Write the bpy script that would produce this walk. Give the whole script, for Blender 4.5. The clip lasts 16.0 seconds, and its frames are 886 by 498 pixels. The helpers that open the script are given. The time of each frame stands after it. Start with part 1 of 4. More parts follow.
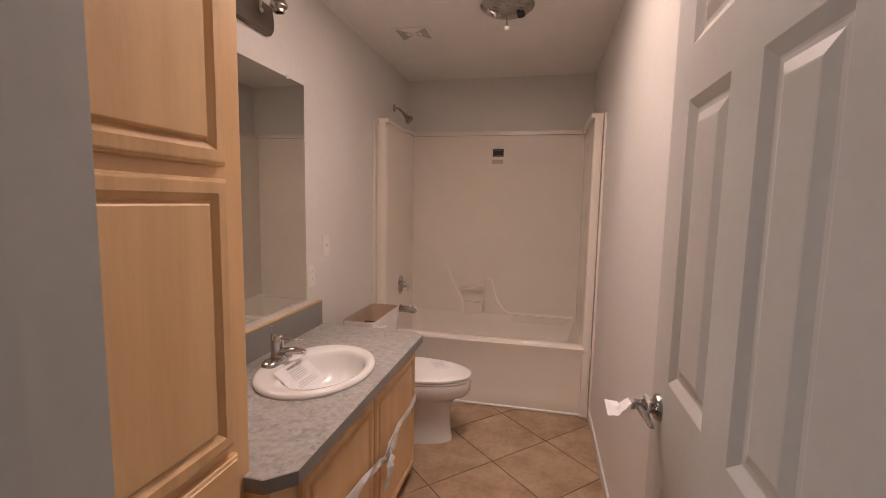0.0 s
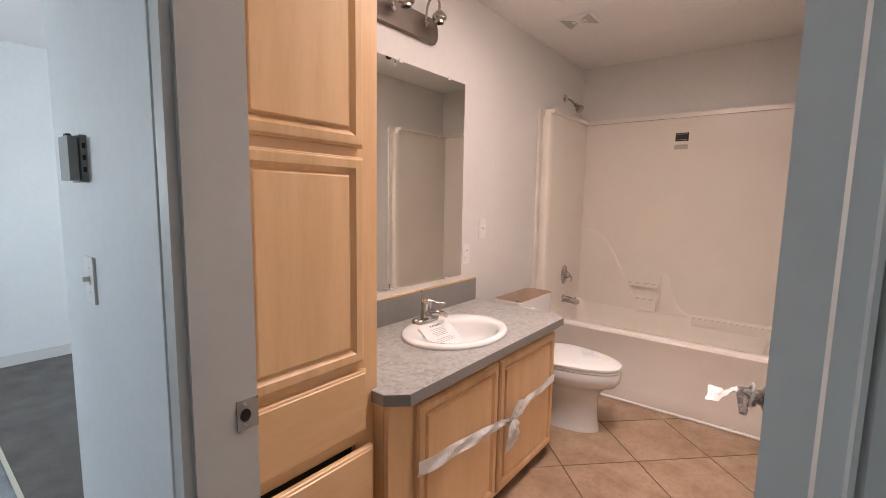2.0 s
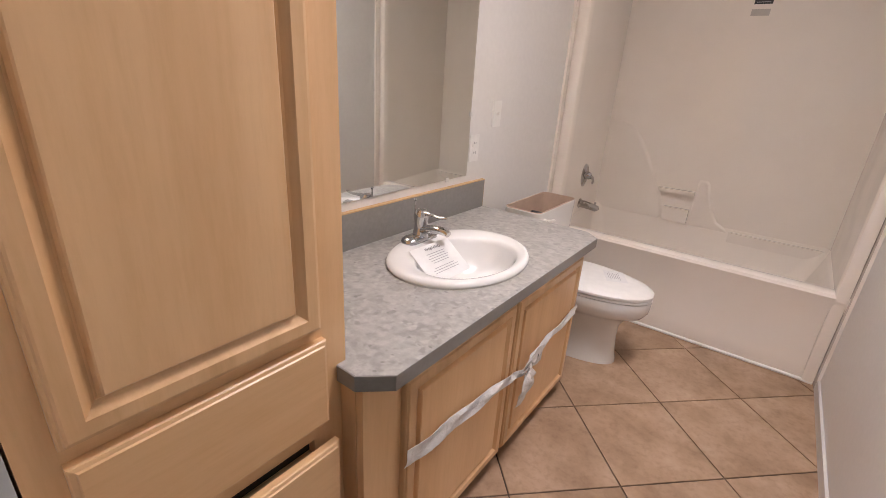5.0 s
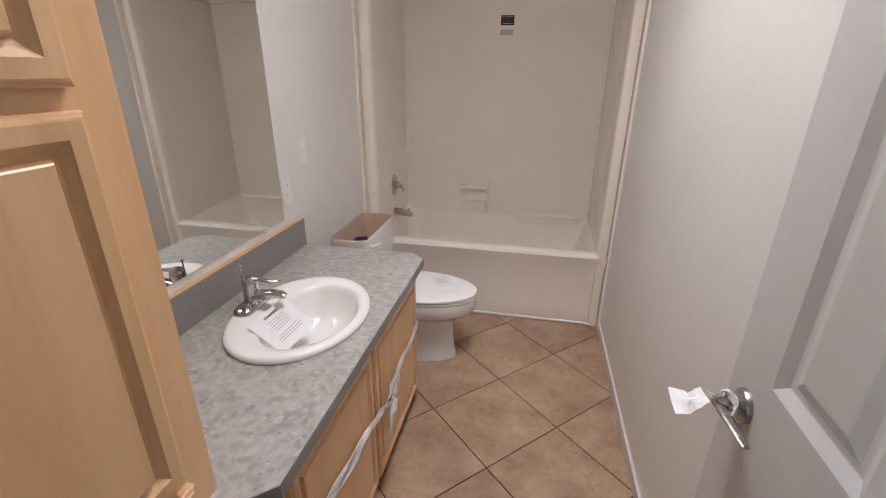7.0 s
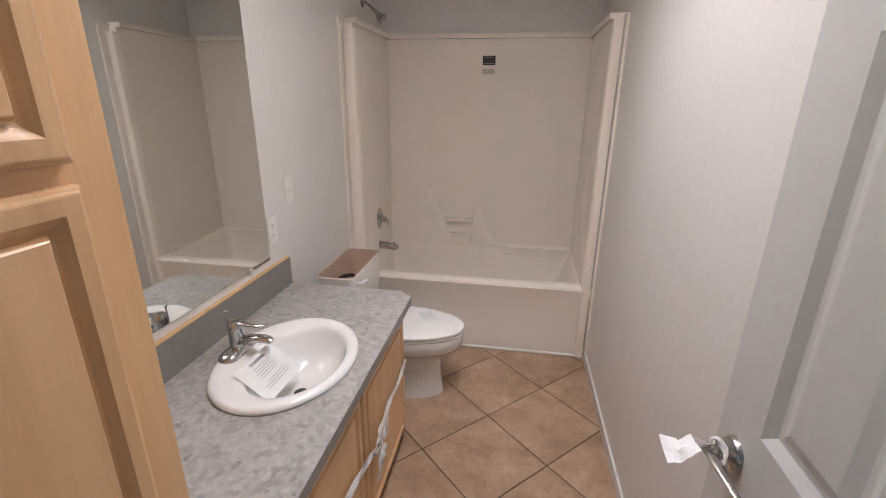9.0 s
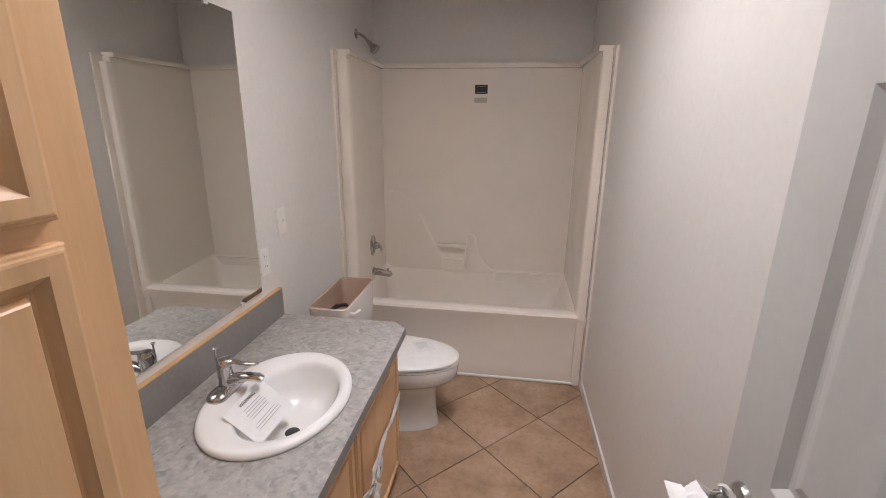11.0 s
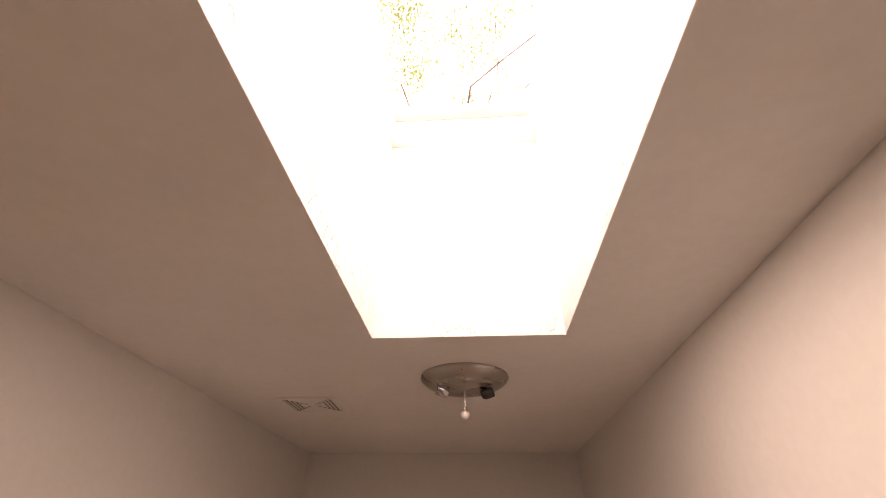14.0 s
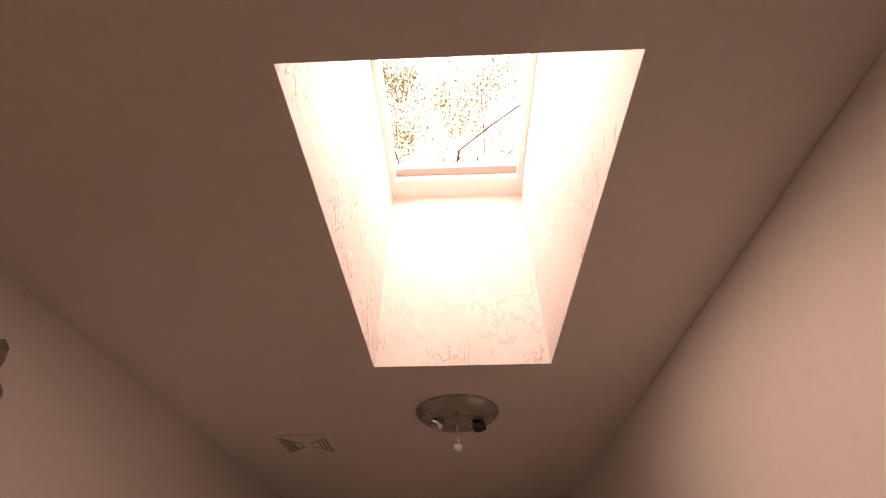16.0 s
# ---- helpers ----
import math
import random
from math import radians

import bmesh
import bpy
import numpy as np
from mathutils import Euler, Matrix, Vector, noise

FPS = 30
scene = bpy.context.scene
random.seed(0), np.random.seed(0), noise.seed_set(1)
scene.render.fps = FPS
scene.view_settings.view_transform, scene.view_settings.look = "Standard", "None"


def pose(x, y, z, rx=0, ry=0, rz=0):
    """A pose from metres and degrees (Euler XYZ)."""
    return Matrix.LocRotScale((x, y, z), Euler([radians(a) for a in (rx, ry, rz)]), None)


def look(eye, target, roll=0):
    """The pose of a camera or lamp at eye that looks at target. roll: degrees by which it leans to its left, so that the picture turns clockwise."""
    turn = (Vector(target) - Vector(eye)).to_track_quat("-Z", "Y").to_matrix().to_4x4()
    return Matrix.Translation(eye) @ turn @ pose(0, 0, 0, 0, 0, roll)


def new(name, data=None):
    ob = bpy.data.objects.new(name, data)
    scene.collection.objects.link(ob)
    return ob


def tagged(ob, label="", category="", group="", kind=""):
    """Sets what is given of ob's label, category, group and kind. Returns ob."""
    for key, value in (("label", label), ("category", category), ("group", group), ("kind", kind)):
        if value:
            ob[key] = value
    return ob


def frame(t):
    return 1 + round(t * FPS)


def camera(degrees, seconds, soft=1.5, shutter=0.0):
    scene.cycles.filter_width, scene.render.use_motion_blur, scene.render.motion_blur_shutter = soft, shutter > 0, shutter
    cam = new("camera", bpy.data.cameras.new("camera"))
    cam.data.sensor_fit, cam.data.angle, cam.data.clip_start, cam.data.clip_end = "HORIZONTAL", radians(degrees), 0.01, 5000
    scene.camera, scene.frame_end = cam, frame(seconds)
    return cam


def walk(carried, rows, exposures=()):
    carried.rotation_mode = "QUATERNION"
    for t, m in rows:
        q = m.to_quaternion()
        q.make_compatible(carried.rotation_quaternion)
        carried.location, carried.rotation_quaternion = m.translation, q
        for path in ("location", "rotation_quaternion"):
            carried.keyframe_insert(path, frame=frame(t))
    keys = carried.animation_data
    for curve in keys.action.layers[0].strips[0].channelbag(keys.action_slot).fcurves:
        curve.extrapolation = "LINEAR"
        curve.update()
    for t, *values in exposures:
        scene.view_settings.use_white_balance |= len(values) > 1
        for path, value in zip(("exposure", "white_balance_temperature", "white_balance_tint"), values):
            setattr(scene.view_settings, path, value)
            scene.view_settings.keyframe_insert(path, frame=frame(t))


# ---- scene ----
cam = camera(90.3, 16.0, soft=0.85)
PATH = [
    (0, (1.163, -0.011, 1.416), (0.729, 1.929, 1.204), 1.1),
    (0.5, (1.313, 0.036, 1.378), (0.706, 1.930, 1.175), 1.7),
    (1, (1.367, 0.020, 1.365), (0.475, 1.799, 1.164), 1.6),
    (1.5, (1.456, -0.041, 1.356), (0.371, 1.626, 1.146), 1.3),
    (2, (1.467, -0.042, 1.347), (0.242, 1.522, 1.116), 1.0),
    (2.5, (1.391, 0.035, 1.335), (0.089, 1.533, 1.084), 0.6),
    (3, (1.323, 0.103, 1.290), (-0.011, 1.552, 0.943), 0.7),
    (3.2, (1.287, 0.122, 1.283), (-0.037, 1.563, 0.870), 0.9),
    (5.3, (1.087, 0.398, 1.317), (0.030, 1.922, 0.567), 4.0),
    (5.5, (1.089, 0.402, 1.356), (0.101, 1.967, 0.598), 3.2),
    (6, (1.071, 0.386, 1.479), (0.336, 2.073, 0.697), 1.8),
    (6.5, (1.046, 0.369, 1.497), (0.514, 2.135, 0.724), 0.3),
    (7, (1.034, 0.364, 1.502), (0.664, 2.183, 0.757), 0.5),
    (7.5, (1.040, 0.372, 1.494), (0.696, 2.204, 0.768), 0.7),
    (8, (1.040, 0.385, 1.531), (0.705, 2.226, 0.825), 0.6),
    (8.5, (1.030, 0.365, 1.557), (0.710, 2.225, 0.895), 0.6),
    (10.8, (0.982, 0.398, 1.554), (0.717, 2.294, 0.977), 0.9),
    (11, (1.001, 0.395, 1.592), (0.726, 2.299, 1.045), 0.6),
    (11.5, (0.971, 0.490, 1.680), (0.721, 2.442, 1.327), 0.9),
    (12, (1.006, 0.693, 1.777), (0.763, 2.672, 1.929), 1.1),
    (12.5, (0.994, 0.856, 1.842), (0.768, 2.772, 2.367), 1.3),
    (13, (0.957, 0.958, 1.899), (0.755, 2.808, 2.633), 1.3),
    (13.5, (0.966, 1.007, 1.950), (0.794, 2.777, 2.866), 1.1),
    (14, (0.977, 1.003, 1.981), (0.846, 2.651, 3.108), 0.7),
    (14.5, (0.972, 0.969, 1.990), (0.876, 2.510, 3.261), 0.4),
    (15, (0.965, 0.971, 1.990), (0.885, 2.468, 3.314), 0.2),
    (15.5, (0.956, 0.980, 1.951), (0.889, 2.466, 3.288), -0.0),
    (16, (0.949, 0.929, 1.847), (0.892, 2.413, 3.188), -0.1),
]
EXPOSURE = [(0, 4.45, 9400, 31), (0.7, 5.0, 8600, 26), (1.5, 5.15, 8300, 25), (3.2, 5.1, 8400, 26), (5.5, 5.05, 7200, 16), (7, 4.8, 7000, 14), (11.0, 4.75, 7100, 15), (11.6, 4.7, 7500, 16), (12.5, 4.65, 8400, 21), (14, 4.2, 10500, 34), (16, 3.25, 12800, 49)]
walk(cam, [(t, look(eye, target, roll)) for t, eye, target, roll in PATH], EXPOSURE)

# ---- light ----
world = bpy.data.worlds.new("sky")
scene.world = world
world.use_nodes = True
wn = world.node_tree.nodes
wl = world.node_tree.links
sky = wn.new("ShaderNodeTexSky")
sky.sky_type = "NISHITA"
sky.sun_disc = False
SUN_ELEVATION, SUN_AZIMUTH = 40, -10          # degrees; azimuth clockwise from +y
sky.sun_elevation = radians(SUN_ELEVATION)
sky.sun_rotation = radians(SUN_AZIMUTH)
wl.new(sky.outputs[0], wn["Background"].inputs[0])
wn["Background"].inputs[1].default_value = 0.12

sun = new("sun", bpy.data.lights.new("sun", "SUN"))
sun.data.energy = 0.8
sun.data.angle = radians(0.6)
sun.data.color = (1.0, 0.95, 0.88)
sd = Vector((math.sin(radians(SUN_AZIMUTH)) * math.cos(radians(SUN_ELEVATION)), math.cos(radians(SUN_AZIMUTH)) * math.cos(radians(SUN_ELEVATION)), math.sin(radians(SUN_ELEVATION))))
sun.matrix_world = look(sd * 30, (0, 0, 0))

# ---- sizes of the place ----
W, H = 1.524, 2.436            # bathroom width, ceiling height
Y0, Y1 = 0.378, 3.720          # inner faces of door wall and back wall
YH = 0.268                     # hall face of the door wall
SX0, SX1, SY0, SY1, SZ = 0.709, 1.208, 1.196, 2.072, 3.17   # skylight shaft


# daylight by the skylight and by assumed windows of the hall and room beyond
def daylight_lamp(eye, target, w, h, watts, colour, spread=180):
    ob = new("daylight_lamp", bpy.data.lights.new("daylight_lamp", "AREA"))
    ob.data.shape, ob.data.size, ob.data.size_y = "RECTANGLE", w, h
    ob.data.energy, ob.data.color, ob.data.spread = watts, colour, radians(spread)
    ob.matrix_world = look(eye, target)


daylight_lamp(((SX0 + SX1) / 2, 1.585, SZ + 0.045), ((SX0 + SX1) / 2, 1.585, 0), 0.44, 0.72, 0.85, (0.915, 0.925, 1.0))
# extra lamp at the shaft's mouth, added to carry more daylight into the room
daylight_lamp(((SX0 + SX1) / 2, (SY0 + SY1) / 2, H + 0.001), ((SX0 + SX1) / 2, (SY0 + SY1) / 2, 0), 0.48, 0.85, 0.40, (0.935, 0.93, 0.98))
# lamps in the unseen, assumed windows, coloured blue to cool the hall
daylight_lamp((-1.65, -1.64, 1.5), (-1.65, 0, 1.4), 0.5, 0.6, 0.95, (0.54, 0.79, 1.0))
daylight_lamp((-1.9, 3.715, 1.5), (-1.9, 0, 1.4), 0.5, 0.6, 1.85, (0.54, 0.79, 1.0))


# ---- materials ----
def nodes_of(name):
    m = bpy.data.materials.new(name)
    m.use_nodes = True
    nt = m.node_tree
    return m, nt.nodes, nt.links, nt.nodes["Principled BSDF"]


def coords(n, l, scale=(1, 1, 1), rot=(0, 0, 0)):
    tc = n.new("ShaderNodeTexCoord")
    mp = n.new("ShaderNodeMapping")
    mp.inputs["Scale"].default_value = scale
    mp.inputs["Rotation"].default_value = rot
    l.new(tc.outputs["Object"], mp.inputs[0])
    return mp.outputs[0]


def noise_tex(n, l, vec, scale, detail=4, rough=0.55):
    t = n.new("ShaderNodeTexNoise")
    t.inputs["Scale"].default_value, t.inputs["Detail"].default_value, t.inputs["Roughness"].default_value = scale, detail, rough
    l.new(vec, t.inputs["Vector"])
    return t.outputs["Fac"]


def ramp(n, l, fac, stops):
    r = n.new("ShaderNodeValToRGB")
    while len(r.color_ramp.elements) < len(stops):
        r.color_ramp.elements.new(0.5)
    for e, (p, c) in zip(r.color_ramp.elements, stops):
        e.position, e.color = p, (*c, 1)
    l.new(fac, r.inputs[0])
    return r.outputs[0]


def mixed(n, l, fac, a, b, mode="MIX"):
    x = n.new("ShaderNodeMix")
    x.data_type, x.blend_type = "RGBA", mode
    for s, v in ((x.inputs[0], fac), (x.inputs[6], a), (x.inputs[7], b)):
        if isinstance(v, (int, float)):
            s.default_value = v
        elif isinstance(v, tuple):
            s.default_value = (*v, 1)
        else:
            l.new(v, s)
    return x.outputs[2]


def bump(n, l, bsdf, height, strength, distance):
    b = n.new("ShaderNodeBump")
    b.inputs["Strength"].default_value, b.inputs["Distance"].default_value = strength, distance
    l.new(height, b.inputs["Height"])
    l.new(b.outputs[0], bsdf.inputs["Normal"])


def tint(c, k):
    return tuple(v * k for v in c)


def painted(name, col, rough=0.5, tex=150, strength=0.12, dist=0.002, vary=0.06, blotch=2.0):
    """Paint: slight mottling at two scales and a fine relief."""
    m, n, l, b = nodes_of(name)
    v = coords(n, l)
    big = ramp(n, l, noise_tex(n, l, v, blotch, 3), [(0.3, tint(col, 1 - vary)), (0.7, tint(col, 1 + vary * 0.6))])
    fine = ramp(n, l, noise_tex(n, l, v, 40, 3), [(0.35, (0.97, 0.97, 0.97)), (0.65, (1, 1, 1))])
    l.new(mixed(n, l, 1.0, big, fine, "MULTIPLY"), b.inputs["Base Color"])
    b.inputs["Roughness"].default_value = rough
    bump(n, l, b, noise_tex(n, l, v, tex, 3), strength, dist)
    return m


def wood(name, light, dark, axis="z", rough=0.38):
    """Clear-finished maple: long faint figure, fine pores."""
    m, n, l, b = nodes_of(name)
    s = {"z": (9, 9, 0.9), "y": (9, 0.9, 9), "x": (0.9, 9, 9)}[axis]
    v = coords(n, l, s)
    info = n.new("ShaderNodeObjectInfo")
    off = n.new("ShaderNodeVectorMath")
    off.operation = "ADD"
    sc = n.new("ShaderNodeVectorMath")
    sc.operation = "SCALE"
    cmb = n.new("ShaderNodeCombineXYZ")
    for i in range(3):
        l.new(info.outputs["Random"], cmb.inputs[i])
    l.new(cmb.outputs[0], sc.inputs[0])
    sc.inputs["Scale"].default_value = 17
    l.new(v, off.inputs[0])
    l.new(sc.outputs[0], off.inputs[1])
    vv = off.outputs[0]
    figure = noise_tex(n, l, vv, 0.9, 5, 0.6)
    grain = noise_tex(n, l, vv, 9, 4, 0.7)
    mid = tuple((p + q) / 2 for p, q in zip(light, dark))
    c1 = ramp(n, l, figure, [(0.28, dark), (0.45, mid), (0.62, light)])
    c2 = ramp(n, l, grain, [(0.3, (0.94, 0.92, 0.89)), (0.55, (1, 1, 1))])
    l.new(mixed(n, l, 0.8, c1, c2, "MULTIPLY"), b.inputs["Base Color"])
    b.inputs["Roughness"].default_value = rough
    b.inputs["Coat Weight"].default_value = 0.25
    b.inputs["Coat Roughness"].default_value = 0.25
    bump(n, l, b, grain, 0.08, 0.001)
    return m


def plain(name, col, rough=0.4, metal=0.0, vary=0.05, scale=25, coat=0.0):
    m, n, l, b = nodes_of(name)
    v = coords(n, l)
    f = noise_tex(n, l, v, scale, 4)
    l.new(ramp(n, l, f, [(0.3, tint(col, 1 - vary)), (0.7, tint(col, 1 + vary * 0.5))]), b.inputs["Base Color"])
    l.new(ramp(n, l, f, [(0.3, (rough * 0.85,) * 3), (0.7, (min(1, rough * 1.2),) * 3)]), b.inputs["Roughness"])
    b.inputs["Metallic"].default_value = metal
    b.inputs["Coat Weight"].default_value = coat
    return m


M_WALL = painted("wall_paint", (0.76, 0.742, 0.720), 0.5, 160, 0.02, 0.001, 0.018)
M_CEIL = painted("ceiling_paint", (0.85, 0.83, 0.81), 0.65, 70, 0.08, 0.0015, 0.04)
M_HALL = painted("hall_paint", (0.78, 0.79, 0.79), 0.55, 160, 0.04, 0.001, 0.03)
M_TRIM = painted("trim_paint", (0.66, 0.65, 0.63), 0.42, 60, 0.05, 0.001, 0.03)
M_DOOR = painted("door_paint", (0.60, 0.60, 0.59), 0.38, 90, 0.04, 0.001, 0.03)
MAPLE, MAPLE_DARK = (0.83, 0.525, 0.285), (0.72, 0.425, 0.212)
M_WOOD = wood("maple", MAPLE, MAPLE_DARK)
M_FRAME = wood("maple_frame", tint(MAPLE, 0.98), (0.60, 0.35, 0.17))
M_WOODY = wood("maple_across", MAPLE, MAPLE_DARK, "y")
M_RAW = wood("raw_edge", (0.66, 0.42, 0.22), (0.52, 0.32, 0.16), "y", 0.6)
M_BACKING = plain("drywall_white", (0.78, 0.76, 0.73), 0.7)
M_PORC = plain("porcelain", (0.80, 0.79, 0.77), 0.12, 0, 0.02, 8, 0.4)
M_TUB = plain("fibreglass_bone", (0.88, 0.815, 0.745), 0.22, 0, 0.025, 3, 0.35)
M_CHROME = plain("chrome", (0.58, 0.58, 0.59), 0.08, 1.0, 0.02, 10)
M_NICKEL = plain("brushed_nickel", (0.44, 0.42, 0.40), 0.27, 1.0, 0.03, 10)
M_BRONZE = plain("dull_nickel_bar", (0.20, 0.165, 0.14), 0.42, 0.8, 0.15, 12)
M_BLACK = plain("black_plastic", (0.02, 0.02, 0.022), 0.45)
# near-black colour that paints the shade of gaps, holes and toe kicks
M_SHADE = plain("painted_shade", (0.03, 0.024, 0.02), 0.9)
M_PAPER = painted("paper", (0.80, 0.80, 0.79), 0.7, 60, 0.2, 0.002, 0.03, 20)
M_INK = plain("ink", (0.10, 0.10, 0.11), 0.8)
M_INKPALE = plain("pale_ink", (0.42, 0.42, 0.43), 0.8)
M_PLASTIC = plain("white_plastic", (0.84, 0.83, 0.80), 0.35)
M_TANKIN = painted("tank_lining", (0.55, 0.40, 0.31), 0.55, 60, 0.1, 0.002, 0.10, 9)
M_THERMO = plain("grey_plastic", (0.30, 0.30, 0.29), 0.45)
M_GROUT = plain("grout", (0.085, 0.062, 0.048), 0.9, 0, 0.2, 40)
M_STRIP = plain("transition_strip", (0.55, 0.50, 0.42), 0.45)
M_ROOF = plain("roof_shingle", (0.12, 0.11, 0.10), 0.9, 0, 0.25, 30)
M_CLIP = plain("clear_clip", (0.75, 0.74, 0.72), 0.25)


def make_mirror():
    m, n, l, b = nodes_of("mirror_silver")
    b.inputs["Base Color"].default_value = (0.80, 0.82, 0.80, 1)
    b.inputs["Metallic"].default_value = 1.0
    b.inputs["Roughness"].default_value = 0.015
    return m


def make_glass(name="window_glass", col=(0.93, 0.95, 0.95)):
    m, n, l, b = nodes_of(name)
    b.inputs["Base Color"].default_value = (*col, 1)
    b.inputs["Roughness"].default_value = 0.0
    b.inputs["Transmission Weight"].default_value = 1.0
    b.inputs["IOR"].default_value = 1.05
    return m


def make_tissue():
    m, n, l, b = nodes_of("tissue")
    v = coords(n, l)
    f = noise_tex(n, l, v, 60, 4)
    l.new(ramp(n, l, f, [(0.3, (0.76, 0.75, 0.74)), (0.7, (0.83, 0.82, 0.81))]), b.inputs["Base Color"])
    b.inputs["Roughness"].default_value = 0.8
    bump(n, l, b, noise_tex(n, l, v, 90, 4), 0.5, 0.004)
    return m


def make_laminate():
    """Grey stone-look laminate: rounded pebbles of several greys."""
    m, n, l, b = nodes_of("stone_laminate")
    v = coords(n, l)
    warp = noise_tex(n, l, v, 14, 3)
    vm = n.new("ShaderNodeVectorMath")
    vm.operation = "ADD"
    sc = n.new("ShaderNodeVectorMath")
    sc.operation = "SCALE"
    cmb = n.new("ShaderNodeCombineXYZ")
    l.new(warp, cmb.inputs[0])
    l.new(noise_tex(n, l, v, 17, 2), cmb.inputs[1])
    l.new(cmb.outputs[0], sc.inputs[0])
    sc.inputs["Scale"].default_value = 0.05
    l.new(v, vm.inputs[0])
    l.new(sc.outputs[0], vm.inputs[1])
    cells = []
    for scale in (36, 70):
        vo = n.new("ShaderNodeTexVoronoi")
        vo.inputs["Scale"].default_value = scale
        vo.feature = "SMOOTH_F1"
        vo.inputs["Smoothness"].default_value = 0.75
        l.new(vm.outputs[0], vo.inputs["Vector"])
        bw = n.new("ShaderNodeSeparateColor")
        l.new(vo.outputs["Color"], bw.inputs[0])
        cells.append((vo, bw))
    c1 = ramp(n, l, cells[0][1].outputs[0], [(0.0, (0.27, 0.258, 0.242)), (0.45, (0.38, 0.364, 0.343)), (1.0, (0.49, 0.47, 0.445))])
    c2 = ramp(n, l, cells[1][1].outputs[1], [(0.0, (0.23, 0.22, 0.206)), (0.5, (0.39, 0.374, 0.353)), (1.0, (0.50, 0.48, 0.455))])
    pick = ramp(n, l, noise_tex(n, l, v, 26, 3), [(0.42, (0, 0, 0)), (0.58, (1, 1, 1))])
    body = mixed(n, l, pick, c1, c2)
    cloud = ramp(n, l, noise_tex(n, l, v, 55, 6, 0.7), [(0.3, (0.85, 0.85, 0.85)), (0.7, (1.08, 1.08, 1.08))])
    soft = mixed(n, l, 0.26, body, (0.40, 0.384, 0.362))
    fleck = n.new("ShaderNodeTexVoronoi")
    fleck.inputs["Scale"].default_value = 38
    l.new(vm.outputs[0], fleck.inputs["Vector"])
    dots = ramp(n, l, fleck.outputs["Distance"], [(0.14, (0.66, 0.66, 0.66)), (0.26, (1, 1, 1))])
    some = ramp(n, l, noise_tex(n, l, v, 19, 2), [(0.52, (0, 0, 0)), (0.60, (1, 1, 1))])
    soft = mixed(n, l, some, soft, mixed(n, l, 1.0, soft, dots, "MULTIPLY"))
    l.new(mixed(n, l, 1.0, soft, cloud, "MULTIPLY"), b.inputs["Base Color"])
    b.inputs["Roughness"].default_value = 0.33
    bump(n, l, b, noise_tex(n, l, v, 220, 2), 0.06, 0.001)
    return m


def make_tile():
    m, n, l, b = nodes_of("floor_tile")
    tc = n.new("ShaderNodeTexCoord")
    info = n.new("ShaderNodeObjectInfo")
    cmb = n.new("ShaderNodeCombineXYZ")
    for i in range(3):
        l.new(info.outputs["Random"], cmb.inputs[i])
    sc = n.new("ShaderNodeVectorMath")
    sc.operation = "SCALE"
    sc.inputs["Scale"].default_value = 9
    l.new(cmb.outputs[0], sc.inputs[0])
    ad = n.new("ShaderNodeVectorMath")
    ad.operation = "ADD"
    l.new(tc.outputs["Object"], ad.inputs[0])
    l.new(sc.outputs[0], ad.inputs[1])
    v = ad.outputs[0]
    cloud = ramp(n, l, noise_tex(n, l, v, 5.5, 6, 0.62), [(0.28, (0.29, 0.18, 0.112)), (0.5, (0.42, 0.28, 0.185)), (0.72, (0.52, 0.365, 0.26))])
    spots = ramp(n, l, noise_tex(n, l, v, 38, 5, 0.7), [(0.30, (0.74, 0.70, 0.66)), (0.52, (1, 1, 1))])
    each = ramp(n, l, info.outputs["Random"], [(0.0, (0.92, 0.91, 0.90)), (1.0, (1.06, 1.05, 1.04))])
    c = mixed(n, l, 0.75, cloud, spots, "MULTIPLY")
    l.new(mixed(n, l, 1.0, c, each, "MULTIPLY"), b.inputs["Base Color"])
    b.inputs["Roughness"].default_value = 0.42
    bump(n, l, b, noise_tex(n, l, v, 30, 5), 0.15, 0.002)
    return m


def make_carpet(name, a, bcol):
    m, n, l, b = nodes_of(name)
    v = coords(n, l)
    big = ramp(n, l, noise_tex(n, l, v, 6, 4), [(0.3, a), (0.7, bcol)])
    tuft = ramp(n, l, noise_tex(n, l, v, 140, 3), [(0.3, (0.7, 0.7, 0.7)), (0.7, (1.1, 1.1, 1.1))])
    l.new(mixed(n, l, 1.0, big, tuft, "MULTIPLY"), b.inputs["Base Color"])
    b.inputs["Roughness"].default_value = 0.95
    bump(n, l, b, noise_tex(n, l, v, 180, 3), 0.7, 0.01)
    return m


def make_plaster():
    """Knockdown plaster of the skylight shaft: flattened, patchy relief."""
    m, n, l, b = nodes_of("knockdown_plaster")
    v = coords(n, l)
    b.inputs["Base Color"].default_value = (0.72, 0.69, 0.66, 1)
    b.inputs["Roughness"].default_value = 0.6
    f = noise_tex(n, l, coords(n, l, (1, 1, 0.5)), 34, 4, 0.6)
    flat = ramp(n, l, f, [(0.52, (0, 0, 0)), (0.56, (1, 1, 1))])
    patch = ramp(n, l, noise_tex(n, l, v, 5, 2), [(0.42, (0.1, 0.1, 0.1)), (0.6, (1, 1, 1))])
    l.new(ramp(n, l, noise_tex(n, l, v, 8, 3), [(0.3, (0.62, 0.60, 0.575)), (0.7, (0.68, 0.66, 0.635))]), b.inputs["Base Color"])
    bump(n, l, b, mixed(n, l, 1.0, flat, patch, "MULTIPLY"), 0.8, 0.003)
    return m


